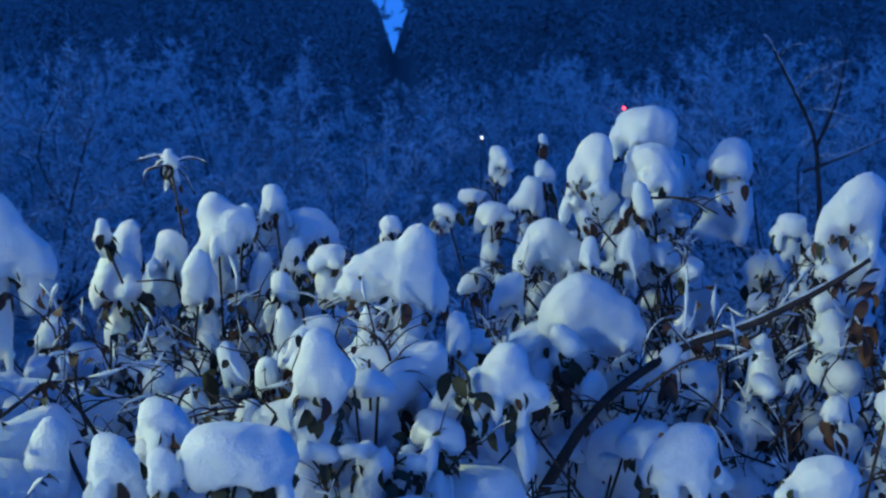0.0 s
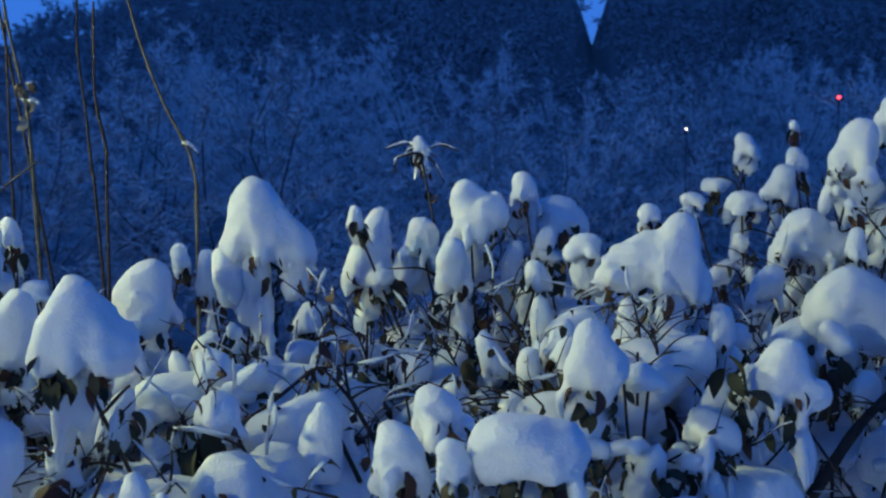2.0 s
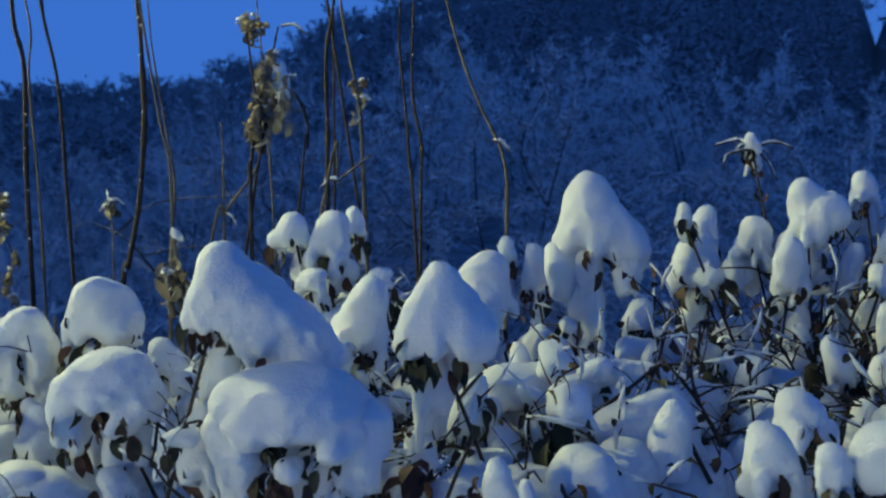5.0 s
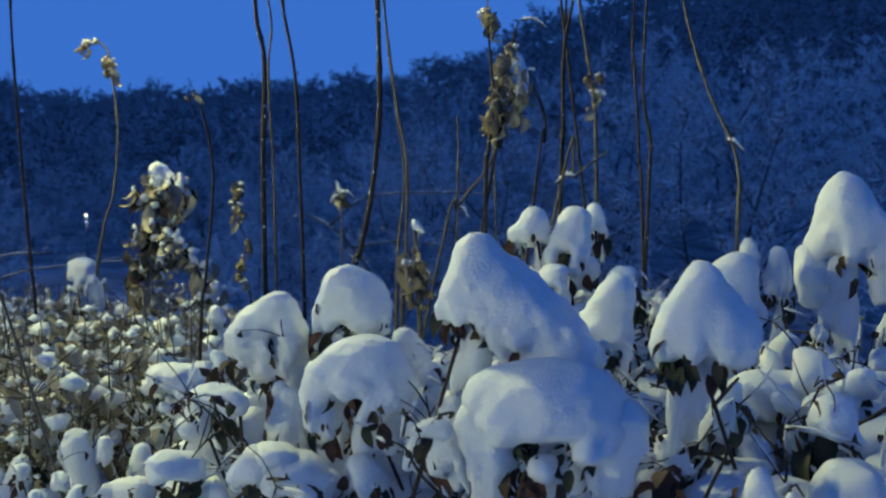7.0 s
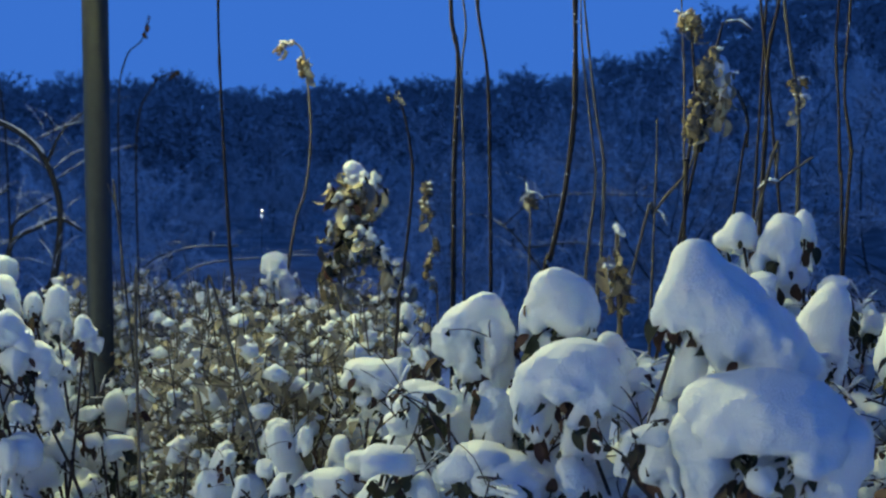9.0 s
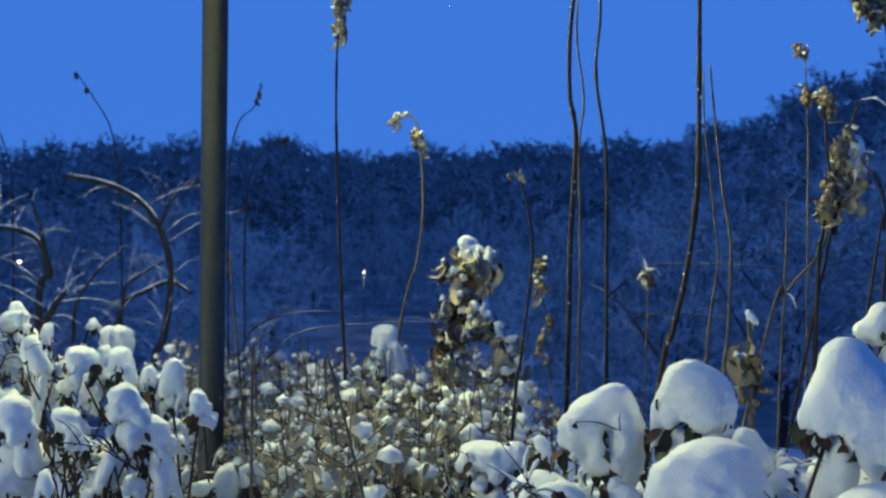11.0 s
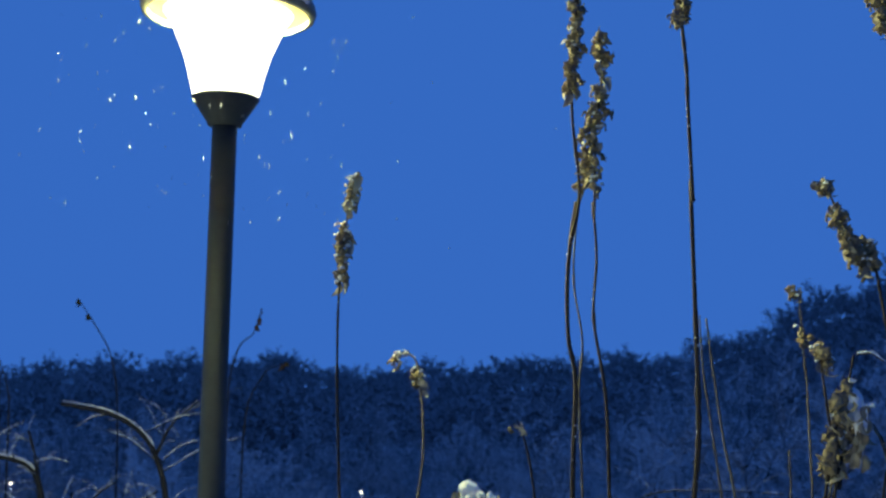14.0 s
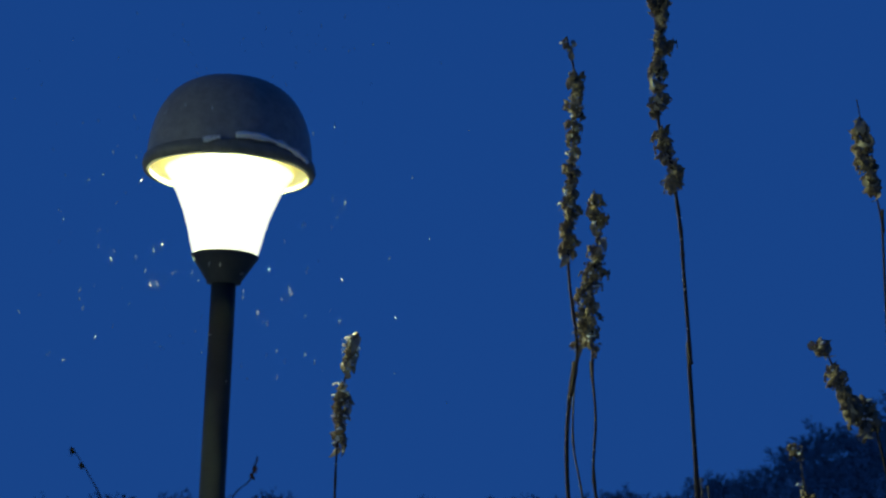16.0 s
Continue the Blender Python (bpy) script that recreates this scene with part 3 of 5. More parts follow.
def fill_shrub(shrub, centre, rx, ry, zlow, zhigh, n, seed, size=1.0, heaps=1.0):
    """Small capped shoots, leaf tufts and twigs that fill a shrub's body."""
    rng = random.Random(seed)
    for k in range(n):
        a, r = rng.uniform(0, 6.283), math.sqrt(rng.random())
        x, y = centre[0] + rx * r * math.cos(a), centre[1] + ry * r * math.sin(a)
        hi = zhigh - (zhigh - zlow) * 0.3 * r * r
        z = zlow + (hi - zlow) * rng.random() ** 0.8
        p = Vector((x, y, z))
        low = z < zlow + 0.45 * (zhigh - zlow)
        kind = rng.random()
        if k % 3 < 2:
            sprig(shrub, p + Vector((rng.uniform(-0.09, 0.09), rng.uniform(-0.09, 0.09), rng.uniform(-0.19, -0.05))), rng, size)
        if kind < 0.73:
            s = size * (rng.uniform(1.75, 3.0) if low and rng.random() < 0.5 else rng.uniform(0.45, 1.35))
            small_cap(shrub, p, s, rng, 1 if rng.random() < 0.55 else 0)
        elif kind < 0.84:
            t = rng.uniform(0.9, 1.5) * size
            part("leaf_tuft", rng.choice(TUFTS), shrub, pose(*(p - shrub.location), rng.uniform(-40, 40), rng.uniform(-40, 40), rng.uniform(0, 360)) @ Matrix.Scale(t, 4))
        if k % 5 < 2:
            branch_to(shrub, p - Vector((0, 0, 0.02)), rng, 0.0062, 0.0022, 0.3)
        if k % 5 < 2 and rng.random() < heaps:
            q = p + Vector((0, 0.05, 0))
            q.z = zlow + (hi - zlow) * 0.86 * rng.random() ** 0.9
            t = rng.uniform(0.55, 1.05) * min(size, 1.1)
            part("snow_clump", rng.choice(HEAPS), shrub, pose(*(q - shrub.location), rng.uniform(-18, 18), rng.uniform(-18, 18), rng.uniform(0, 360)) @ Matrix.Scale(t, 4))
        if k % 9 == 1 and z < zlow + 0.8 * (zhigh - zlow):
            spray(shrub, p + Vector((rng.uniform(-0.06, 0.06), rng.uniform(-0.06, 0.06), rng.uniform(-0.14, -0.02))), rng)
# ---------------------------------------------------------------- ground and hills


def smooth(a, b, x):
    t = min(1.0, max(0.0, (x - a) / (b - a)))
    return t * t * (3 - 2 * t)


RIDGE = ((-30, 6.0), (10, 6.0), (20, 5.4), (24.2, 4.6), (26, 4.05), (28.7, 3.35), (31, 2.4), (33, 1.75), (36, 0.8), (40, 0.4), (48, 0.2), (58, 0.7), (66, 0.2), (90, 0.3))
FAR = 260.0                  # distance of the ridge


def skyline(az):
    """Degrees by which the tree tops on the ridge stand over the eye; az in degrees to the left of +y."""
    return float(np.interp(az, *zip(*RIDGE)))


def ridge(az):
    """The same for the ground under them, with one steep cleft."""
    cleft = max(0.0, 1 - abs(az - 4.0) / 1.0)
    return skyline(az) - 1.35 - 2.9 * cleft


def ground_height(x, y):
    r, az = math.hypot(x, y), math.degrees(math.atan2(-x, y))
    if abs(az) > 110:
        return 0.0
    side = 1 - smooth(75, 110, abs(az - 20))
    near = -5.2 * smooth(4.6, 30, r)
    far = FAR * math.tan(math.radians(ridge(az))) + 1.7
    z = near + (far - near) * smooth(42, FAR, r) if r > 42 else near
    z -= 0.035 * max(0.0, r - FAR - 12)
    z += 0.5 * noise.noise(Vector((x * 0.09, y * 0.09, 0))) * smooth(5, 20, r)
    z += 0.02 * noise.noise(Vector((x * 1.3, y * 1.3, 3)))
    return z * side


def build_ground():
    rs = [0.0] + [0.35 * 1.085 ** k for k in range(0, 120)]
    rs = [r for r in rs if r < 4000] + [4000]
    n = 540
    verts, faces = [(0, 0, ground_height(0, 0.01))], []
    for r in rs[1:]:
        for s in range(n):
            a = 2 * math.pi * s / n
            x, y = -r * math.sin(a), r * math.cos(a)
            verts.append((x, y, ground_height(x, y)))
    for s in range(n):
        faces.append((0, 1 + s, 1 + (s + 1) % n))
    for k in range(len(rs) - 2):
        for s in range(n):
            a, b = 1 + k * n + s, 1 + k * n + (s + 1) % n
            faces.append((a, a + n, b + n, b))
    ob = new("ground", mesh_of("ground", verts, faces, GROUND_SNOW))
    tagged(ob, "snow-covered ground falling to a wooded valley", "ground", kind="structure")


build_ground()

# ---------------------------------------------------------------- trees


def sliver(store, p, tip, r, rng, far=False):
    """One frosted twig: a thin bent blade."""
    w = Vector((rng.gauss(0, 1), rng.gauss(0, 1), rng.gauss(0, 1)))
    side = (tip - p).cross(w).normalized() * r
    mid = p.lerp(tip, 0.5) + w * (tip - p).length * 0.06
    o = len(store[0])
    if far:
        store[0].extend([p - side, p + side, tip])
        store[1].append((o, o + 1, o + 2))
        return
    store[0].extend([p, mid + side, tip, mid - side])
    store[1].append((o, o + 1, o + 2, o + 3))


def tree_data(seed, height, width, limbs, subs, twigs, twig_r, twig_len, far=False):
    """Trunk and limbs, and the domed crown of twigs, of a bare tree; the limbs end on a round crown's skin."""
    rng = random.Random(seed)
    trunk, crown = ([], []), ([], [])
    mid = Vector((0, 0, 0.44 * height))
    fork = Vector((rng.gauss(0, 0.02), rng.gauss(0, 0.02), 0.26)) * height
    k = height / 7
    stem = [Vector((0, 0, -0.3)), fork * 0.5 + Vector((rng.gauss(0, 0.06), rng.gauss(0, 0.06), 0)), fork]
    if not far:
        joined(trunk, *tube_data(spline(stem, 3), 0.12 * k, 0.08 * k, 6, 0, 0.1, rng))
    runs = []
    for _ in range(limbs):
        a, z = rng.uniform(0, 6.283), rng.uniform(-0.28, 1.0)
        q = math.sqrt(max(0.05, 1 - z * z))
        r = rng.uniform(0.75, 1.02)
        out = Vector((q * math.cos(a) * width * 0.5, q * math.sin(a) * width * 0.5, z * height * 0.54)) * r
        end = mid + out
        root = stem[1].lerp(fork, rng.uniform(0.2, 1.0))
        kink = [Vector((rng.gauss(0, 0.045), rng.gauss(0, 0.045), rng.gauss(0.02, 0.03))) * height for _ in range(2)]
        pts = spline([root, root.lerp(end, 0.33) + kink[0], root.lerp(end, 0.68) + kink[1], end], 3)
        if not far:
            joined(trunk, *tube_data(pts, 0.032 * k, 0.008 * k, 4, 0, 0.1, rng))
        runs.append(pts[len(pts) // 3:])
        for _ in range(subs):
            at = rng.choice(pts[2:])
            d = ((at - mid).normalized() * 0.8 + Vector((rng.gauss(0, 0.7), rng.gauss(0, 0.7), rng.gauss(0.1, 0.6)))).normalized()
            tip = at + d * rng.uniform(0.07, 0.16) * height
            bow = at.lerp(tip, 0.5) + Vector((0, 0, 0.012 * height))
            run = [at, bow, tip]
            sliver(crown, at, bow, twig_r * 1.3, rng, far)
            sliver(crown, bow, tip, twig_r * 1.1, rng, far)
            runs += [spline(run, 3)] * 2
    for _ in range(twigs):
        run = rng.choice(runs)
        at = rng.choice(run)
        d = ((at - mid).normalized() * 0.7 + Vector((rng.gauss(0, 0.6), rng.gauss(0, 0.6), rng.gauss(0.05, 0.5)))).normalized()
        sliver(crown, at, at + d * twig_len * rng.uniform(0.5, 1.3), twig_r * rng.uniform(0.6, 1.4), rng, far)
    return trunk, crown


def tree_meshes(seed, width):
    a, b = tree_data(seed, 7.0, width, 20, 9, 6500, 0.020, 0.27)
    return mesh_of("trunk", *a, TREE_BARK), mesh_of("crown", *b, TREE_TWIG, False)


TREES = [tree_meshes(200 + k, w) for k, w in enumerate((7.2, 8.4, 6.2, 7.8, 6.8))]
CLEFT = 4.0


VALLEY_LAMPS = ((-33.893, 28.877, -2.652), (-44.267, 20.612, -2.600))


def hides_lamp(az, r, reach):
    """Whether a tree of that reach would stand over a lamp of the valley or before it."""
    for x, y, _ in VALLEY_LAMPS:
        if r < math.hypot(x, y) + 2.5 and abs(az - math.degrees(math.atan2(-x, y))) < math.degrees(reach / r) + 0.4:
            return True
    return False


def forest():
    """Broad frosted trees on the near slope and down in the valley."""
    rng = random.Random(5)
    placed = []
    for _ in range(900):
        az, r = rng.uniform(-28, 84), 27 + 40 * rng.random()
        a = math.radians(az)
        x, y = -r * math.sin(a), r * math.cos(a)
        g = ground_height(x, y)
        low = az > 34
        h = rng.uniform(3.6, 6.2) if low else rng.uniform(7.0, 10.5)
        h = min(h, math.tan(math.radians(min(2.7, skyline(az) - 0.9))) * r + 1.7 - g)
        s = h / 7.0
        if h < 2.2 or any((x - u) ** 2 + (y - v) ** 2 < ((s + q) * 1.95) ** 2 for u, v, q in placed):
            continue
        if abs(az - CLEFT) < 0.4 + math.degrees(4.2 * s / r) and (g + h - 1.7) / r > math.tan(math.radians(1.9)):
            continue
        if hides_lamp(az, r, 3.6 * s):
            continue
        placed.append((x, y, s))
        k = rng.randrange(len(TREES))
        t = thing("bare_tree", (x, y, g), "bare domed deciduous tree with frost on every twig", "tree", "trees of the valley")
        t.rotation_euler = (0, 0, rng.uniform(0, 6.28))
        t.scale = (s, s, s)
        part("trunk", TREES[k][0], t)
        part("crown", TREES[k][1], t)
        if len(placed) == 90:
            break


forest()


def far_woods():
    """The woods on the far slopes and the ridge, one mesh."""
    rng = random.Random(9)
    kinds = []
    for k in range(5):
        a, b = tree_data(300 + k, 7.0, 5.0 + 0.6 * k, 7, 3, 235, 0.11, 0.62, True)
        v = np.array([q[:] for q in a[0]] + [q[:] for q in b[0]])
        kinds.append((v, a[1] + [tuple(i + len(a[0]) for i in t) for t in b[1]]))
    V, F, o = [], [], 0
    for k in range(2700):
        az, r = rng.uniform(-26, 80), 64 + 215 * rng.random() ** 0.8
        a = math.radians(az)
        x, y = -r * math.sin(a), r * math.cos(a)
        g = ground_height(x, y)
        stand = 1 + 0.55 * noise.noise(Vector((az * 0.33, 3.1, 0))) + 0.35 * noise.noise(Vector((az * 1.1, 7.7, 0)))
        h = rng.uniform(4.8, 8.0) * stand
        if r < 200:
            h = min(h, math.tan(math.radians(skyline(az) - 0.2)) * r + 1.7 - g)
        if h < 2.5:
            continue
        if abs(az - CLEFT) < 0.1 + math.degrees(0.38 * h / r) and (g + h - 1.7) / r > math.tan(math.radians(1.9)):
            continue
        v, f = kinds[k % 5]
        s, c = math.sin(k * 2.4), math.cos(k * 2.4)
        V.append(np.stack([v[:, 0] * c - v[:, 1] * s, v[:, 0] * s + v[:, 1] * c, v[:, 2]], 1) * (h / 7.0) + (x, y, g))
        F += [tuple(i + o for i in t) for t in f]
        o += len(v)
    ob = new("far_woods", mesh_of("far_woods", np.concatenate(V), F, FAR_HAZE_TWIG, False))
    tagged(ob, "bare frosted woods on the far slopes and ridge", "woods", kind="stuff")


far_woods()


def undergrowth():
    """Frosted brush between the trees of the valley, one mesh."""
    rng = random.Random(31)
    kinds = []
    for k in range(5):
        a, b = tree_data(340 + k, 2.4, 3.4, 9, 4, 190, 0.018, 0.34, True)
        kinds.append((np.array([q[:] for q in b[0]]), b[1]))
    V, F, o = [], [], 0
    for k in range(520):
        az, r = rng.uniform(-24, 78), 17 + 50 * rng.random()
        a = math.radians(az)
        x, y = -r * math.sin(a), r * math.cos(a)
        if noise.noise(Vector((x * 0.16, y * 0.16, 5))) < -0.18 or hides_lamp(az, r, 1.2):
            continue
        v, f = kinds[k % 5]
        s, c = math.sin(k * 2.4), math.cos(k * 2.4)
        V.append(np.stack([v[:, 0] * c - v[:, 1] * s, v[:, 0] * s + v[:, 1] * c, v[:, 2]], 1) * rng.uniform(0.5, 1.25) + (x, y, ground_height(x, y) - 0.3))
        F += [tuple(i + o for i in t) for t in f]
        o += len(v)
    ob = new("undergrowth", mesh_of("undergrowth", np.concatenate(V), F, TREE_TWIG, False))
    tagged(ob, "frosted brush between the trees of the valley", "brush", kind="stuff")


undergrowth()

# ---------------------------------------------------------------- park lamp


def lathe(name, profile, mat, sides=48):
    v, f = [], []
    for r, z in profile:
        for s in range(sides):
            a = 2 * math.pi * s / sides
            v.append((r * math.cos(a), r * math.sin(a), z))
    for k in range(len(profile) - 1):
        for s in range(sides):
            a, b = k * sides + s, k * sides + (s + 1) % sides
            f.append((a, b, b + sides, a + sides))
    return mesh_of(name, v, f, mat)


def paint_material(name, colour, rough, speck):
    m, n, l, b = material(name, rough)
    t = noise_node(n, l, 35.0, 6)
    r = ramp_node(n, l, t.outputs["Fac"], [(0.35, colour), (0.75, speck)])
    l.new(r.outputs[0], b.inputs["Base Color"])
    f = noise_node(n, l, 120.0, 3)
    bump_node(n, l, b, f.outputs["Fac"], 0.25, 0.001)
    return m


POLE_PAINT = paint_material("grey_pole_paint", (0.015, 0.021, 0.026), 0.6, (0.026, 0.033, 0.037))
HOOD = paint_material("smoked_hood", (0.24, 0.225, 0.20), 0.4, (0.36, 0.335, 0.29))
RIM = paint_material("rim_metal", (0.16, 0.15, 0.11), 0.45, (0.25, 0.23, 0.18))


def glow_material(name, colour, strength, base=(0.9, 0.88, 0.8)):
    m, n, l, b = material(name, 0.4)
    b.inputs["Base Color"].default_value = (*base, 1)
    b.inputs["Emission Color"].default_value = (*colour, 1)
    b.inputs["Emission Strength"].default_value = strength
    return m


DIFFUSER = glow_material("lit_diffuser", (1.0, 0.95, 0.64), 3.6)
# the reflector emits by itself, in place of lamp light falling on it
UNDER = glow_material("reflector_glow", (1.0, 0.78, 0.22), 1.2, (0.10, 0.075, 0.02))


def park_lamp(place, label, lean=0.0):
    lamp = thing("park_lamp", place, label, "street lamp", "park lamps")
    lamp.rotation_euler = (0, 0, 0) if not lean else Matrix.Rotation(lean, 3, (math.cos(-0.598), math.sin(-0.598), 0)).to_euler()
    zc, k = COLLAR, 0.885

    def turned(name, profile, mat, label=""):
        return part(name, lathe(name, [(r * k, zc + z * k) for r, z in profile], mat), lamp, label=label)

    part("pole", lathe("pole", [(0.0, -0.05), (0.052, -0.05), (0.052, 0.35), (0.048, 0.37), (0.0385, 0.40), (0.038, zc + 0.02), (0.0, zc + 0.02)], POLE_PAINT), lamp, label="grey painted steel pole")
    turned("collar", [(0.0, -0.005), (0.058, 0.0), (0.062, 0.012), (0.112, 0.088), (0.118, 0.098), (0.108, 0.104), (0.0, 0.104)], POLE_PAINT, "dark conical collar")
    # bell-shaped diffuser that widens upwards
    bell = [(0.112, 0.102), (0.122, 0.14), (0.134, 0.19), (0.152, 0.25), (0.176, 0.31), (0.198, 0.36), (0.224, 0.398), (0.0, 0.405)]
    d = turned("diffuser", bell, DIFFUSER, "glowing white bell diffuser")
    d.visible_shadow = False
    turned("reflector", [(0.20, 0.412), (0.283, 0.408), (0.283, 0.416), (0.20, 0.42)], UNDER, "yellow self-glowing underside of the hood")
    turned("rim", [(0.279, 0.388), (0.298, 0.392), (0.304, 0.41), (0.300, 0.432), (0.288, 0.44), (0.279, 0.42), (0.279, 0.388)], RIM, "raised metal rim")
    dome = [(0.290, 0.436)]
    for q in range(1, 13):
        a = q / 12 * math.pi / 2
        dome.append((0.290 * math.cos(a) ** 0.62, 0.436 + 0.30 * math.sin(a)))
    turned("hood", dome, HOOD, "smoky grey domed hood")
    for a in (0.3, 3.3):
        bolt = tube_data([Vector((math.cos(a) * 0.05, math.sin(a) * 0.05, zc + 0.027)), Vector((math.cos(a) * 0.07, math.sin(a) * 0.07, zc + 0.027))], 0.005, 0.005, 8)
        part("bolt", mesh_of("bolt", *bolt, RIM), lamp)
    return lamp


lamp = park_lamp(LAMP, "tall park lamp with a smoked dome, lit, standing behind the thicket", -0.0105)
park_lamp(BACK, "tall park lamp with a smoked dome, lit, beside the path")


def lamp_snow():
    """What is left of the snow on the lamp's rim."""
    rng = random.Random(3)
    for a0, a1, r in ((-0.598 + 0.05, -0.598 + 1.05, 0.012), (-0.598 - 0.3, -0.598 - 0.12, 0.009)):
        pts = [Vector((0.268 * math.cos(a), 0.268 * math.sin(a), COLLAR + 0.381 + 0.02 * math.cos(a * 3 + 1))) for a in np.linspace(a0, a1, 14)]
        v, f = tube_data(pts, r, r * 0.6, 7, 0, 0.45, rng)
        part("snow_crust", mesh_of("snow_crust", v, f, SNOW), lamp, label="strip of snow left on the rim")


lamp_snow()
# ---------------------------------------------------------------- tall dry stalks


def pod_mesh(seed, mat):
    rng = random.Random(seed)
    lobes = [(0, 0, 0, 0.0045, 0.0045, 0.007, 1)] + [(rng.uniform(-0.005, 0.005), rng.uniform(-0.005, 0.005), rng.uniform(-0.012, 0.008), 0.003, 0.003, 0.005, 0.9) for _ in range(5)]
    return blob_mesh("seed_pod", lobes, 2, seed, 0.45, mat)


PODS = [pod_mesh(k, POD) for k in range(5)]
TINY_SNOW = [blob_mesh("snow_cap", clump_lobes(0.013 * s, 0.008, random.Random(k + 5)), 2, k, 0.3) for k, s in enumerate((1, 1.5, 0.8, 1.9))]
HANGING = [leaf_mesh("leaf", 0.040 * s, 0.019 * s, c, fo, 40 + k, WILTED) for k, (s, c, fo) in enumerate(
    [(1.0, 1.9, 1.0), (0.8, 2.8, 1.4), (1.3, 1.4, 0.9), (1.1, 2.3, 0.7)])]


def stalk(points, r0, r1, label, mat=None, nodes=0.05, pods=(), pod_size=1.0, frost=0.0, seed=1):
    """A dry stalk through the points, from the ground up. pods: (from, to, how many), metres from its tip."""
    rng = random.Random(seed)
    p0 = Vector(points[0])
    p1 = Vector(points[1])
    lean = Vector((p0.x - p1.x, p0.y - p1.y, 0)) * (0.6 * p0.z / max(0.05, p1.z - p0.z))
    if p1.z <= p0.z:
        lean = Vector((0, 0, 0))
    lean *= min(1.0, 0.3 / max(lean.length, 1e-6))
    g = Vector((p0.x, p0.y, 0)) + lean
    g.z = ground_height(g.x, g.y)
    t = thing("dry_stalk", g, label, "plant", "tall dry stalks")
    run = [g] + [Vector(p) for p in points] if p0.z - g.z > 0.05 else [Vector(p) for p in points]
    tube("stem", run, r0 * 0.85, r1 * 0.85, mat or STEM, t, 6, 7, nodes, 0.05)
    pts = spline(run, 30)[::-1]
    far = [0.0]
    for u, v in zip(pts, pts[1:]):
        far.append(far[-1] + (v - u).length)
    # frost on the joints and in flecks along the stem
    flecks, want = ([], []), 0.02
    while want < far[-1] - 0.25:
        i = min(range(len(pts)), key=lambda k: abs(far[k] - want))
        r = (r1 + (r0 - r1) * far[i] / far[-1]) * 0.85
        ang = rng.uniform(0, 6.283)
        c = pts[i] - g + Vector((math.cos(ang), math.sin(ang), 0)) * r
        w = r * rng.uniform(0.3, 0.75)
        joined(flecks, [c + Vector((o[0], o[1], o[2] * rng.uniform(0.8, 2.2))) * w for o in OCTA], OCTA_FACES)
        want += max(0.02, nodes * rng.uniform(0.3, 1.0))
    if flecks[0]:
        tagged(part("frost", mesh_of("frost", *flecks, SNOW), t), kind="stuff")
    for a, b, n in pods:
        n = int(n * 2.1)
        for k in range(n):
            want = a + (b - a) * (k + rng.random()) / n
            q = pts[min(range(len(pts)), key=lambda i: abs(far[i] - want))] - g
            ang = rng.uniform(0, 6.283)
            off = Vector((math.cos(ang), math.sin(ang), rng.uniform(-0.5, 0.3))) * 0.015 * rng.uniform(0.2, 1.5)
            s = pod_size * rng.uniform(0.75, 1.4)
            if rng.random() < 0.4:
                part("seed_pod", rng.choice(PODS), t, pose(*(q + off), rng.uniform(-40, 40), rng.uniform(-40, 40), rng.uniform(0, 360)) @ Matrix.Scale(s, 4))
            else:
                part("leaf", rng.choice(CURLED), t, pose(*(q + off * 0.5), rng.uniform(-60, 60), rng.uniform(20, 110), math.degrees(ang)) @ Matrix.Scale(s * 0.95, 4))
            if rng.random() < frost:
                part("snow_cap", rng.choice(TINY_SNOW), t, pose(*(q + off + Vector((0, 0, 0.008))), 0, 0, rng.uniform(0, 360)))
    return t


def side_twig(t, a, b, r=0.0025, snow=True, seed=1):
    """A side twig between two places in the world, with snow on it."""
    a, b = Vector(a), Vector(b)
    m = a.lerp(b, 0.5) + Vector((0, 0, 0.01))
    tube("twig", [a, m, b], r, r * 0.5, PALE, t, 4, 5)
    if snow:
        twig_snow("twig_snow", t, [a, m, b], r * 1.6, seed)


def droop(t, top, low, n, spread, seed):
    """Wilted leaves hanging from a stalk between two places."""
    rng = random.Random(seed)
    for k in range(n):
        q = Vector(top).lerp(Vector(low), rng.random()) + Vector((rng.gauss(0, spread), rng.gauss(0, spread), 0)) - t.location
        part("leaf", rng.choice(HANGING), t, pose(*q, rng.uniform(-40, 40), rng.uniform(45, 110), rng.uniform(0, 360)) @ Matrix.Scale(rng.uniform(0.7, 1.2), 4))
        if k % 6 == 0:
            part("snow_cap", rng.choice(TINY_SNOW), t, pose(*(q + Vector((0, 0, 0.006))), 0, 0, rng.uniform(0, 360)))


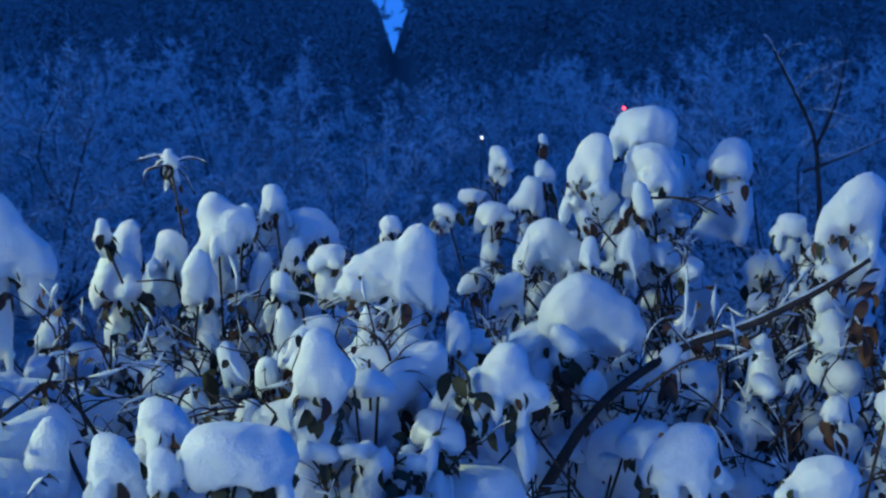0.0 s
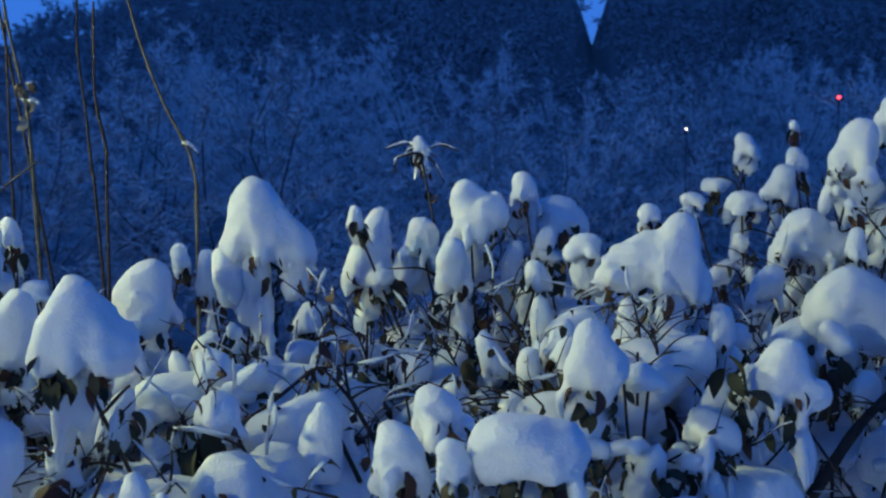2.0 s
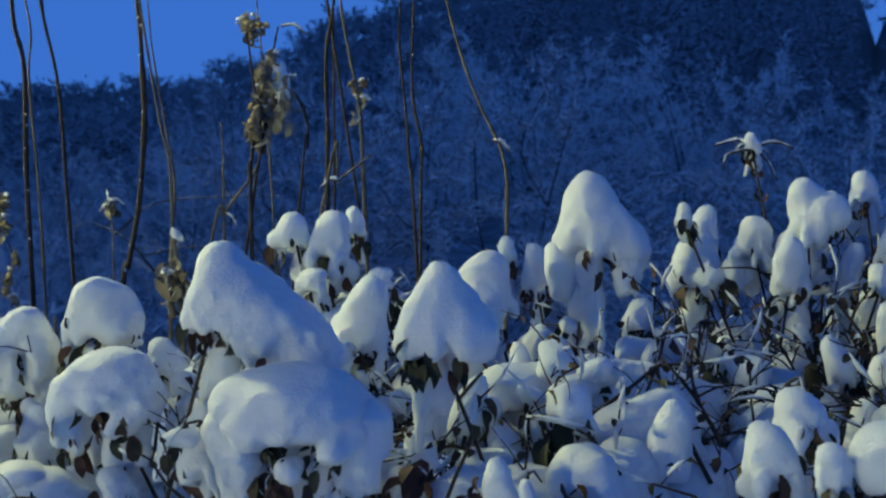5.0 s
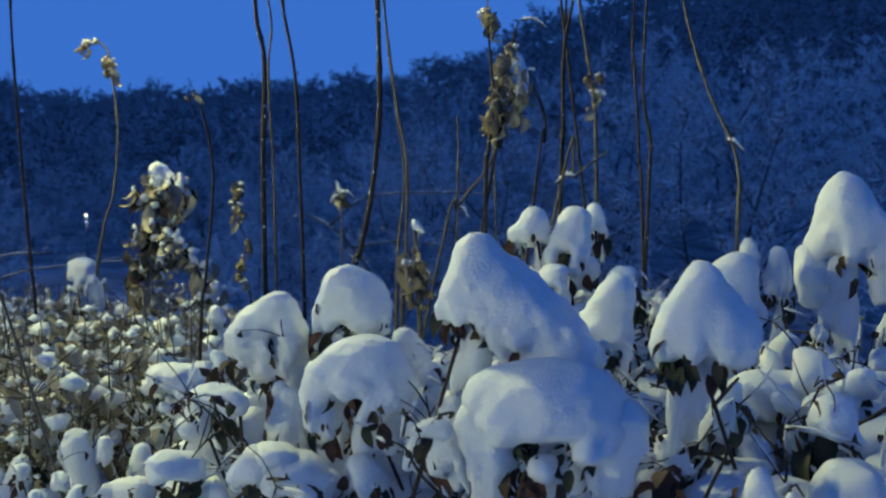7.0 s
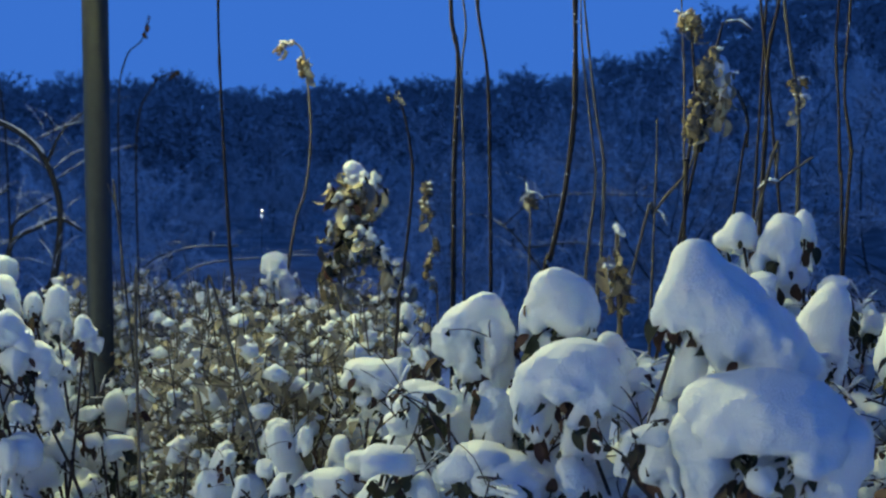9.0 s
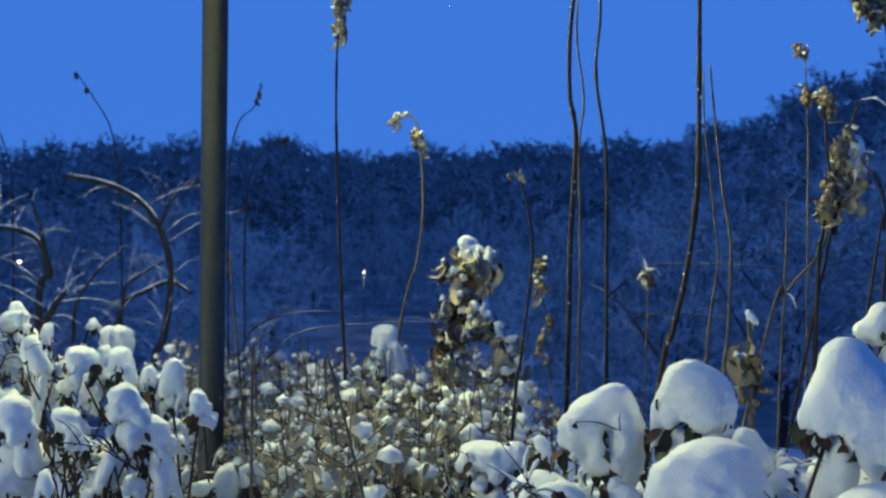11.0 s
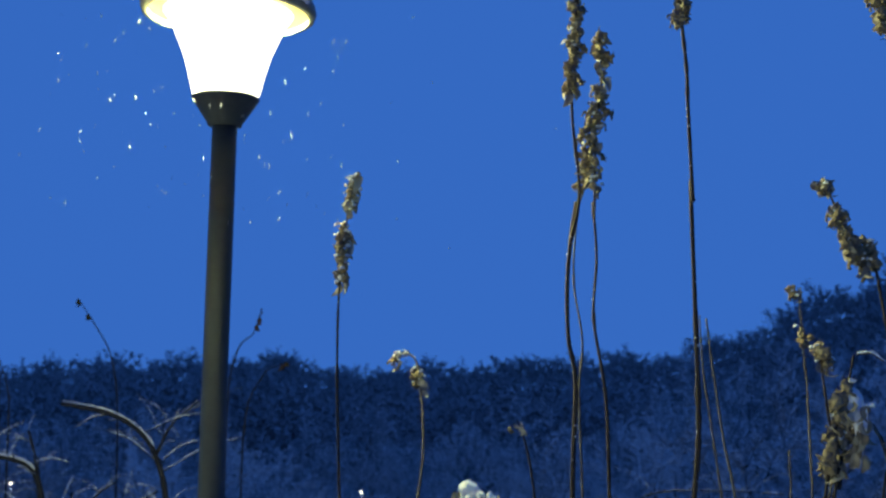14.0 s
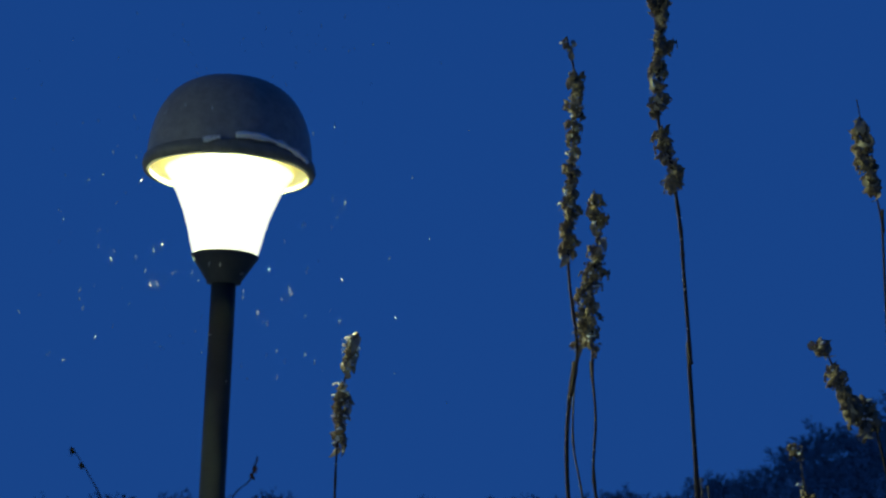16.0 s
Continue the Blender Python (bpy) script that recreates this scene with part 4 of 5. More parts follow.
def wilted_weed(points, label, n_leaves, spread, seed, cap=None, size=1.4):
    """A drooping plant with hanging wilted leaves and a cap of snow."""
    rng = random.Random(seed)
    p0 = Vector(points[0])
    g = Vector((p0.x, p0.y, ground_height(p0.x, p0.y)))
    t = thing("wilted_plant", g, label, "plant")
    run = [g] + [Vector(p) for p in points]
    tube("stem", run, 0.007, 0.003, PALE, t, 6, 7, 0.06)
    pts = spline(run[1:], 20)
    for k in range(n_leaves):
        q = pts[int(rng.random() ** 0.7 * (len(pts) - 1))] + Vector((rng.gauss(0, spread), rng.gauss(0, spread), rng.gauss(0, spread * 0.5)))
        part("leaf", rng.choice(HANGING if k % 5 else LEAVES), t, pose(*(q - g), rng.uniform(-40, 40), rng.uniform(45, 110), rng.uniform(0, 360)) @ Matrix.Scale(size * rng.uniform(0.7, 1.3), 4))
        if k % 3 == 0:
            s = rng.uniform(0.25, 0.6)
            part("snow_cap", rng.choice(FILL_CAPS), t, pose(*(q - g + Vector((0, 0, 0.012))), rng.uniform(-30, 30), rng.uniform(-30, 30), rng.uniform(0, 360)) @ Matrix.Scale(s, 4))
    if cap:
        x, y, z, w, h = cap
        part("snow_cap", blob_mesh("snow_cap", cap_lobes(w, h, rng, False), 4, seed), t, Matrix.Translation(Vector((x, y, z)) - g))
    return t

# ---------------------------------------------------------------- dry herbs


def herb(seed, height):
    rng = random.Random(seed)
    t = thing("dry_herb", (0, 0, 0), "dry branching herb with curled leaves and snow flecks", "plant", "dry herbs in the thicket")
    stems, leaves, snow = ([], []), ([], []), ([], [])

    def add(store, v, f):
        o = len(store[0])
        store[0].extend(v)
        store[1].extend(tuple(q + o for q in g) for g in f)

    for s in range(rng.randint(3, 4)):
        a = rng.uniform(0, 6.28)
        top = Vector((math.cos(a) * rng.uniform(0.02, 0.16), math.sin(a) * rng.uniform(0.02, 0.16), height * rng.uniform(0.75, 1.0)))
        pts = spline([Vector((0, 0, 0)), top * 0.5 + Vector((rng.gauss(0, 0.03), rng.gauss(0, 0.03), 0)), top], 6)
        add(stems, *tube_data(pts, 0.0032, 0.0013, 4, 0, 0.1, rng))
        for k in range(46):
            q = pts[int(rng.uniform(0.3, 1.0) * (len(pts) - 1))]
            b = rng.uniform(0, 6.28)
            e = q + Vector((math.cos(b), math.sin(b), rng.uniform(-0.1, 0.9))) * rng.uniform(0.03, 0.09)
            add(stems, *tube_data([q, e], 0.0015, 0.0009, 3, 0, 0, rng))
            x = pose(*e, rng.uniform(-60, 60), rng.uniform(-20, 100), rng.uniform(0, 360)) @ Matrix.Scale(rng.uniform(1.2, 2.0), 4)
            le, wi = rng.uniform(0.014, 0.026), rng.uniform(0.004, 0.008)
            v = [(0, 0, 0), (le * 0.4, -wi, wi * 0.7), (le * 0.45, 0, -0.001), (le * 0.4, wi, wi * 0.5), (le * 0.8, -wi * 0.6, -le * 0.3), (le * 0.8, 0, -le * 0.4), (le * 0.8, wi * 0.6, -le * 0.3), (le * 0.9, 0, -le * 0.7)]
            add(leaves, [x @ Vector(c) for c in v], [(0, 1, 2), (0, 2, 3), (1, 4, 5, 2), (2, 5, 6, 3), (4, 7, 5), (5, 7, 6)])
            if rng.random() < 0.7:
                w = rng.uniform(0.005, 0.013) if rng.random() < 0.86 else rng.uniform(0.014, 0.022)
                d, bf = (OCTA, OCTA_FACES) if w < 0.014 else BALL[1]
                off = Vector((seed, k, s))
                ax, ay, az = (rng.uniform(0.6, 1.7) for _ in range(3))
                add(snow, [e + Vector((c[0] * w * ax, c[1] * w * ay, c[2] * w * az * 0.8 + w * 0.3)) + Vector(c) * w * 0.9 * noise.noise(Vector(c) * 1.9 + off) for c in d], bf)
    part("stem", mesh_of("stem", *stems, PALE), t)
    tagged(part("foliage", mesh_of("foliage", *leaves, STRAW), t), kind="stuff")
    tagged(part("snow_dusting", mesh_of("snow_dusting", *snow, SNOW), t), kind="stuff")
    return t


def falling_snow():
    """Flakes in the air round the lamp, one object."""
    rng = random.Random(12)
    d, bf = OCTA, OCTA_FACES
    V, F = [], []
    for k in range(230):
        a, r = rng.uniform(0, 6.28), abs(rng.gauss(0, 0.32)) + 0.12
        q = Vector((LAMP.x + r * math.cos(a), LAMP.y + r * math.sin(a), COLLAR + rng.uniform(-0.35, 0.95)))
        s = rng.uniform(0.0006, 0.0012)
        v = Vector((rng.uniform(-0.5, 0.5), rng.uniform(-0.5, 0.5), 1)).normalized()
        o = len(V)
        for c in d:
            c = Vector(c) * s
            V.append(q + c + v * c.dot(v) * 8.0)
        F += [tuple(i + o for i in g) for g in bf]
    ob = new("falling_snow", mesh_of("falling_snow", V, F, SNOW))
    tagged(ob, "small snowflakes in the air round the lit lamp", "snow", kind="stuff")

# ---------------------------------------------------------------- the thicket
shrub = thing("snowy_shrub", (0.223, 2.623, 0.0), "leafy shrub with rounded snow caps and brown leaves", "shrub", "shrubs under snow")
hero_cap(shrub, (0.384, 2.685, 1.675), 0.189, 0.124, 101, leaves=12)
hero_cap(shrub, (0.388, 2.571, 1.599), 0.138, 0.116, 102, leaves=12)
hero_cap(shrub, (0.252, 2.587, 1.619), 0.126, 0.154, 103, leaves=12)
hero_cap(shrub, (0.565, 2.682, 1.606), 0.131, 0.114, 104, leaves=12)
hero_cap(shrub, (0.311, 2.393, 1.440), 0.057, 0.097, 105, level=4, leaves=4)
hero_cap(shrub, (0.234, 2.388, 1.421), 0.050, 0.075, 106, level=4, leaves=4)
hero_cap(shrub, (0.171, 2.922, 1.544), 0.060, 0.072, 107, level=4, leaves=4)
hero_cap(shrub, (0.069, 3.096, 1.569), 0.070, 0.071, 108, level=4, leaves=4)
hero_cap(shrub, (0.174, 3.017, 1.603), 0.035, 0.034, 109, level=4, leaves=4)
hero_cap(shrub, (0.131, 2.830, 1.509), 0.089, 0.101, 110, level=4, leaves=4)
hero_cap(shrub, (0.151, 2.561, 1.439), 0.139, 0.135, 111, [(0.060, 0.002, -0.084, 0.042)], leaves=12)
hero_cap(shrub, (0.044, 2.734, 1.457), 0.100, 0.058, 112, level=4, leaves=4)
hero_cap(shrub, (-0.058, 2.731, 1.453), 0.070, 0.037, 113, level=4, leaves=4)
hero_cap(shrub, (0.501, 2.727, 1.301), 0.182, 0.177, 114, leaves=12)
hero_cap(shrub, (0.191, 2.275, 1.363), 0.169, 0.181, 115, [(0.065, 0.002, -0.086, 0.048), (0.108, 0.003, -0.118, 0.041)], leaves=12)
hero_cap(shrub, (0.052, 1.764, 1.331), 0.106, 0.116, 116, [(-0.042, -0.001, -0.093, 0.024), (0.046, 0.001, -0.080, 0.025)], leaves=12)
fill_shrub(shrub, (0.310, 2.485), 0.278, 0.487, 0.886, 1.403, 105, 117, size=1.15, heaps=0.6)
fill_shrub(shrub, (0.398, 2.572), 0.199, 0.272, 1.362, 1.577, 16, 118, size=0.80)
shrub = thing("snowy_shrub", (0.594, 2.136, 0.0), "shrub bending under a large cone of snow", "shrub", "shrubs under snow")
hero_cap(shrub, (0.711, 2.246, 1.560), 0.137, 0.154, 119, leaves=12)
hero_cap(shrub, (0.612, 2.319, 1.475), 0.082, 0.057, 120, level=4, leaves=4)
hero_cap(shrub, (0.676, 2.213, 1.309), 0.068, 0.112, 121, level=4, leaves=4)
hero_cap(shrub, (0.734, 2.212, 1.283), 0.046, 0.069, 122, level=4, leaves=4)
hero_cap(shrub, (0.761, 2.390, 1.313), 0.136, 0.069, 123, leaves=12)
hero_cap(shrub, (0.327, 1.757, 1.213), 0.133, 0.116, 124, [(-0.038, -0.001, -0.076, 0.029), (0.042, 0.001, -0.084, 0.025)], leaves=12)
hero_cap(shrub, (0.500, 1.673, 1.192), 0.122, 0.098, 125, leaves=12)
hero_cap(shrub, (0.431, 2.278, 1.192), 0.148, 0.105, 126, leaves=12)
fill_shrub(shrub, (0.724, 2.284), 0.217, 0.444, 0.934, 1.407, 90, 127, size=1.05, heaps=0.35)
fill_shrub(shrub, (0.710, 2.396), 0.152, 0.272, 1.307, 1.441, 10, 128, size=0.80)
tube("bough", [(0.128, 2.022, 1.016), (0.225, 2.044, 1.162), (0.362, 2.060, 1.260), (0.489, 2.070, 1.304), (0.616, 2.082, 1.367), (0.694, 2.090, 1.416)], 0.010, 0.004, BARK, shrub, 6, 8, label="dark bough with a thin line of snow")
shoot(shrub, Vector((0.421, 2.066, 1.289)), Vector((0.460, 2.123, 1.329)), random.Random(129))
shoot(shrub, Vector((0.528, 2.073, 1.318)), Vector((0.610, 2.136, 1.399)), random.Random(130))
shoot(shrub, Vector((0.294, 2.053, 1.221)), Vector((0.350, 2.117, 1.309)), random.Random(131))
shoot(shrub, Vector((0.460, 2.068, 1.299)), Vector((0.591, 2.124, 1.309)), random.Random(132))
shoot(shrub, Vector((0.264, 2.049, 1.191)), Vector((0.421, 2.098, 1.150)), random.Random(133))
shoot(shrub, Vector((0.372, 2.061, 1.265)), Vector((0.385, 2.129, 1.398)), random.Random(134))
twig_snow("bough_snow", shrub, [Vector((0.225, 2.044, 1.168)), Vector((0.362, 2.060, 1.266)), Vector((0.489, 2.070, 1.310)), Vector((0.616, 2.082, 1.373)), Vector((0.694, 2.090, 1.422))], 0.003, 5)
shrub = thing("snowy_shrub", (-0.330, 2.138, 0.0), "tall leafy shrub with pointed snow caps", "shrub", "shrubs under snow")
hero_cap(shrub, (-0.093, 2.039, 1.483), 0.101, 0.167, 135, [(-0.053, -0.002, -0.077, 0.040), (-0.096, -0.003, -0.101, 0.035), (0.019, 0.001, -0.116, 0.034)], leaves=12)
hero_cap(shrub, (-0.142, 2.125, 1.487), 0.048, 0.039, 136, level=4, leaves=4)
hero_cap(shrub, (-0.313, 2.336, 1.480), 0.114, 0.096, 137, leaves=12)
hero_cap(shrub, (-0.377, 2.297, 1.529), 0.068, 0.075, 138, level=4, leaves=4)
hero_cap(shrub, (-0.458, 2.164, 1.523), 0.099, 0.141, 139, [(0.041, 0.001, -0.061, 0.031)], leaves=12)
hero_cap(shrub, (-0.475, 2.074, 1.431), 0.085, 0.136, 140, leaves=4)
hero_cap(shrub, (-0.555, 2.195, 1.452), 0.090, 0.096, 141, leaves=4)
hero_cap(shrub, (-0.667, 2.230, 1.411), 0.121, 0.125, 142, leaves=12)
hero_cap(shrub, (-0.662, 2.280, 1.461), 0.075, 0.099, 143, level=4, leaves=4)
hero_cap(shrub, (-0.681, 2.194, 1.473), 0.039, 0.055, 144, level=4, leaves=4)
hero_cap(shrub, (-0.252, 2.115, 1.435), 0.076, 0.053, 145, level=4, leaves=4)
hero_cap(shrub, (-0.332, 2.107, 1.388), 0.063, 0.061, 146, level=4, leaves=4)
hero_cap(shrub, (-0.205, 1.607, 1.385), 0.085, 0.130, 147, [(0.031, 0.001, -0.069, 0.025), (0.015, 0.000, -0.108, 0.017)], leaves=12)
hero_cap(shrub, (-0.020, 2.022, 1.334), 0.063, 0.098, 148, level=4, leaves=4)
hero_cap(shrub, (-0.135, 2.013, 1.286), 0.047, 0.084, 149, level=4, leaves=4)
hero_cap(shrub, (-0.326, 2.200, 1.437), 0.055, 0.064, 150, level=4, leaves=4)
hero_cap(shrub, (-0.437, 2.291, 1.491), 0.057, 0.066, 151, level=4, leaves=4)
hero_cap(shrub, (-0.388, 2.196, 1.416), 0.055, 0.117, 152, level=4, leaves=4)
hero_cap(shrub, (0.075, 2.374, 1.351), 0.083, 0.092, 153, level=4, leaves=4)
hero_cap(shrub, (-0.313, 2.015, 1.343), 0.056, 0.118, 154, level=4, leaves=4)
hero_cap(shrub, (-0.174, 2.019, 1.343), 0.040, 0.059, 155, level=4, leaves=4)
fill_shrub(shrub, (-0.324, 2.168), 0.355, 0.444, 0.982, 1.385, 150, 156, size=1.15, heaps=0.7)
fill_shrub(shrub, (-0.162, 1.788), 0.190, 0.229, 1.089, 1.363, 50, 157, size=1.10)
hero_cap(shrub, (-0.580, 2.308, 1.596), 0.038, 0.045, 777, [(0.012, 0, -0.062, 0.013), (0.022, 0, -0.10, 0.013)], level=4, leaves=2)
shoot(shrub, Vector((-0.578, 2.304, 1.564)), Vector((-0.645, 2.303, 1.570)), random.Random(158))
shoot(shrub, Vector((-0.578, 2.304, 1.564)), Vector((-0.504, 2.306, 1.566)), random.Random(159))
shoot(shrub, Vector((-0.578, 2.304, 1.564)), Vector((-0.629, 2.297, 1.523)), random.Random(160))
shoot(shrub, Vector((-0.578, 2.304, 1.564)), Vector((-0.531, 2.298, 1.507)), random.Random(161))
shoot(shrub, Vector((-0.578, 2.304, 1.564)), Vector((-0.547, 2.304, 1.555)), random.Random(162))
shoot(shrub, Vector((-0.578, 2.304, 1.564)), Vector((-0.612, 2.302, 1.555)), random.Random(163))
shrub = thing("snowy_shrub", (-0.532, 1.598, 0.0), "low shrub with heaped round snow caps", "shrub", "shrubs under snow")
hero_cap(shrub, (-0.244, 1.254, 1.348), 0.115, 0.087, 164, [(0.037, 0.001, -0.037, 0.027), (-0.037, -0.001, -0.037, 0.024)], level=6, leaves=12)
hero_cap(shrub, (-0.386, 1.274, 1.328), 0.073, 0.073, 165, leaves=12)
hero_cap(shrub, (-0.375, 1.447, 1.324), 0.085, 0.075, 166, leaves=12)
hero_cap(shrub, (-0.319, 1.232, 1.326), 0.053, 0.058, 167, leaves=4)
hero_cap(shrub, (-0.687, 2.063, 1.264), 0.125, 0.168, 168, [(0.040, 0.001, -0.070, 0.040), (-0.040, -0.001, -0.109, 0.035)], leaves=12)
hero_cap(shrub, (-0.846, 1.876, 1.287), 0.087, 0.094, 169, leaves=12)
hero_cap(shrub, (-0.713, 2.001, 1.323), 0.071, 0.069, 170, level=4, leaves=4)
hero_cap(shrub, (-0.687, 1.633, 1.259), 0.126, 0.098, 171, leaves=12)
fill_shrub(shrub, (-0.626, 1.856), 0.257, 0.401, 1.069, 1.311, 75, 172, size=1.20)
shrub = thing("snowy_shrub", (-0.818, 1.703, 0.0), "shrub with a tall snow cone over dark leaves", "shrub", "shrubs under snow")
hero_cap(shrub, (-0.778, 1.938, 1.544), 0.129, 0.166, 173, [(-0.037, -0.006, -0.130, 0.032), (0.048, 0.007, -0.112, 0.037), (0.066, 0.010, -0.140, 0.030)], legs=[(-0.048, -0.007, -0.172, 0.024, 0.051), (-0.007, -0.001, -0.182, 0.022, 0.056), (0.059, 0.009, -0.168, 0.024, 0.042)], leaves=12)
hero_cap(shrub, (-0.897, 1.773, 1.426), 0.107, 0.135, 174, [(-0.024, -0.011, -0.053, 0.031)], leaves=12)
hero_cap(shrub, (-0.938, 2.115, 1.400), 0.063, 0.121, 175, level=4, leaves=4)
hero_cap(shrub, (-0.991, 2.110, 1.409), 0.046, 0.059, 176, level=4, leaves=4)
hero_cap(shrub, (-0.787, 1.304, 1.476), 0.090, 0.128, 177, [(0.027, 0.013, -0.073, 0.034), (0.048, 0.023, -0.099, 0.030), (-0.018, -0.009, -0.099, 0.023)], leaves=12)
hero_cap(shrub, (-0.999, 1.530, 1.415), 0.091, 0.131, 178, [(0.011, 0.005, -0.088, 0.032)], leaves=12)
hero_cap(shrub, (-0.804, 1.606, 1.290), 0.135, 0.082, 179, [(0.058, 0.028, -0.048, 0.040)], leaves=12)
hero_cap(shrub, (-0.710, 1.598, 1.252), 0.123, 0.088, 180, [(0.056, 0.027, -0.039, 0.035)], leaves=12)
hero_cap(shrub, (-0.684, 1.365, 1.222), 0.172, 0.084, 181, level=6, leaves=26)
hero_cap(shrub, (-0.589, 1.695, 1.185), 0.152, 0.090, 182, level=6, leaves=12)
fill_shrub(shrub, (-0.802, 1.691), 0.240, 0.358, 1.079, 1.338, 95, 183, size=1.00)
fill_shrub(shrub, (-0.674, 1.468), 0.155, 0.272, 1.141, 1.327, 24, 184, size=1.20)
shrub = thing("snowy_shrub", (-1.142, 1.715, 0.0), "leafy shrub with snow on brown leaf tufts", "shrub", "shrubs under snow")
hero_cap(shrub, (-1.156, 1.724, 1.485), 0.088, 0.098, 185, leaves=12)
hero_cap(shrub, (-1.205, 1.700, 1.485), 0.071, 0.070, 186, [(-0.029, -0.014, -0.046, 0.016)], level=4, leaves=4)
hero_cap(shrub, (-1.150, 1.804, 1.487), 0.046, 0.060, 187, level=4, leaves=4)
hero_cap(shrub, (-1.147, 1.649, 1.403), 0.065, 0.045, 188, level=4, leaves=4)
hero_cap(shrub, (-1.051, 1.695, 1.402), 0.056, 0.036, 189, level=4, leaves=4)
fill_shrub(shrub, (-1.143, 1.756), 0.121, 0.250, 1.212, 1.378, 55, 190, size=0.80)
shrub = thing("snowy_shrub", (-1.251, 1.242, 0.0), "shrub with large drooping snow caps close by", "shrub", "shrubs under snow")
hero_cap(shrub, (-1.017, 1.197, 1.503), 0.088, 0.118, 191, [(0.020, 0.010, -0.070, 0.042), (0.042, 0.020, -0.092, 0.040), (0.066, 0.031, -0.112, 0.038), (0.092, 0.043, -0.132, 0.034), (0.118, 0.055, -0.150, 0.028), (0.052, 0.024, -0.142, 0.024)], leaves=16)
hero_cap(shrub, (-0.895, 1.168, 1.362), 0.166, 0.081, 192, [(0.000, 0.000, -0.049, 0.052), (-0.031, -0.015, -0.058, 0.039), (0.035, 0.017, -0.056, 0.041), (-0.064, -0.031, -0.039, 0.027), (0.060, 0.029, -0.067, 0.029)], level=6, legs=[(-0.062, -0.030, -0.095, 0.030, 0.057), (0.062, 0.030, -0.089, 0.032, 0.051), (-0.034, -0.017, -0.070, 0.025, 0.032)], leaves=26)
hero_cap(shrub, (-1.155, 1.159, 1.369), 0.115, 0.080, 193, [(-0.034, -0.016, -0.051, 0.029), (-0.041, -0.020, -0.085, 0.025), (-0.042, -0.020, -0.113, 0.018), (0.028, 0.013, -0.044, 0.031), (0.043, 0.021, -0.065, 0.023)], leaves=12)
hero_cap(shrub, (-1.279, 1.301, 1.432), 0.112, 0.105, 194, [(0.027, 0.013, -0.053, 0.031)], leaves=12)
hero_cap(shrub, (-1.378, 1.276, 1.392), 0.085, 0.079, 195, [(-0.035, -0.017, -0.054, 0.029), (-0.045, -0.022, -0.085, 0.025), (0.014, 0.007, -0.101, 0.026), (-0.014, -0.007, -0.105, 0.026)], leaves=12)
hero_cap(shrub, (-1.314, 1.213, 1.274), 0.072, 0.087, 196, leaves=12)
hero_cap(shrub, (-1.520, 1.301, 1.236), 0.121, 0.097, 197, [(0.022, 0.011, -0.058, 0.029)], leaves=12)
hero_cap(shrub, (-1.247, 1.398, 1.333), 0.062, 0.065, 198, [(0.014, 0.007, -0.048, 0.020)], level=4, leaves=4)
hero_cap(shrub, (-1.204, 1.097, 1.234), 0.117, 0.062, 199, leaves=12)
hero_cap(shrub, (-1.616, 1.402, 1.257), 0.037, 0.036, 200, level=4, leaves=4)
hero_cap(shrub, (-1.136, 1.148, 1.231), 0.064, 0.056, 201, leaves=12)
fill_shrub(shrub, (-1.335, 1.314), 0.182, 0.294, 1.110, 1.314, 60, 202, size=0.90)
fill_shrub(shrub, (-1.068, 1.401), 0.127, 0.251, 1.138, 1.368, 50, 203, size=0.90)
shrub = thing("snowy_shrub", (-2.293, 1.854, 0.0), "low shrub of fine twigs with many small snow caps", "shrub", "shrubs under snow")
hero_cap(shrub, (-1.967, 1.415, 1.066), 0.079, 0.133, 204, level=4, leaves=4)
hero_cap(shrub, (-1.935, 1.441, 1.056), 0.046, 0.058, 205, level=4, leaves=4)
hero_cap(shrub, (-1.917, 1.602, 1.159), 0.128, 0.069, 206, [(0.037, 0.032, -0.022, 0.024)], leaves=12)
hero_cap(shrub, (-1.886, 1.480, 1.041), 0.061, 0.070, 207, level=4, leaves=4)
hero_cap(shrub, (-3.072, 2.369, 1.185), 0.111, 0.087, 208, level=4, leaves=4)
hero_cap(shrub, (-3.056, 2.365, 1.087), 0.071, 0.069, 209, level=4, leaves=4)
hero_cap(shrub, (-2.265, 2.079, 1.167), 0.048, 0.055, 210, level=4, leaves=4)
hero_cap(shrub, (-2.250, 2.083, 1.113), 0.048, 0.061, 211, level=4, leaves=4)
fill_shrub(shrub, (-1.925, 1.503), 0.181, 0.342, 0.890, 1.101, 50, 212, size=0.90)
shrub = thing("snowy_shrub", (-2.645, 1.167, 0.0), "thicket shrub with a row of rounded snow caps", "shrub", "shrubs under snow")
hero_cap(shrub, (-2.745, 1.110, 1.309), 0.076, 0.101, 213, level=4, leaves=4)
hero_cap(shrub, (-2.678, 1.180, 1.290), 0.095, 0.076, 214, level=4, leaves=4)
hero_cap(shrub, (-2.624, 1.236, 1.286), 0.090, 0.083, 215, level=4, leaves=4)
hero_cap(shrub, (-2.551, 1.312, 1.268), 0.076, 0.100, 216, level=4, leaves=4)
hero_cap(shrub, (-2.580, 1.280, 1.252), 0.061, 0.078, 217, level=4, leaves=4)
hero_cap(shrub, (-2.436, 1.306, 1.219), 0.057, 0.064, 218, level=4, leaves=4)
hero_cap(shrub, (-2.462, 1.155, 1.246), 0.096, 0.093, 219, leaves=4)
hero_cap(shrub, (-2.608, 1.001, 1.223), 0.105, 0.093, 220, leaves=12)
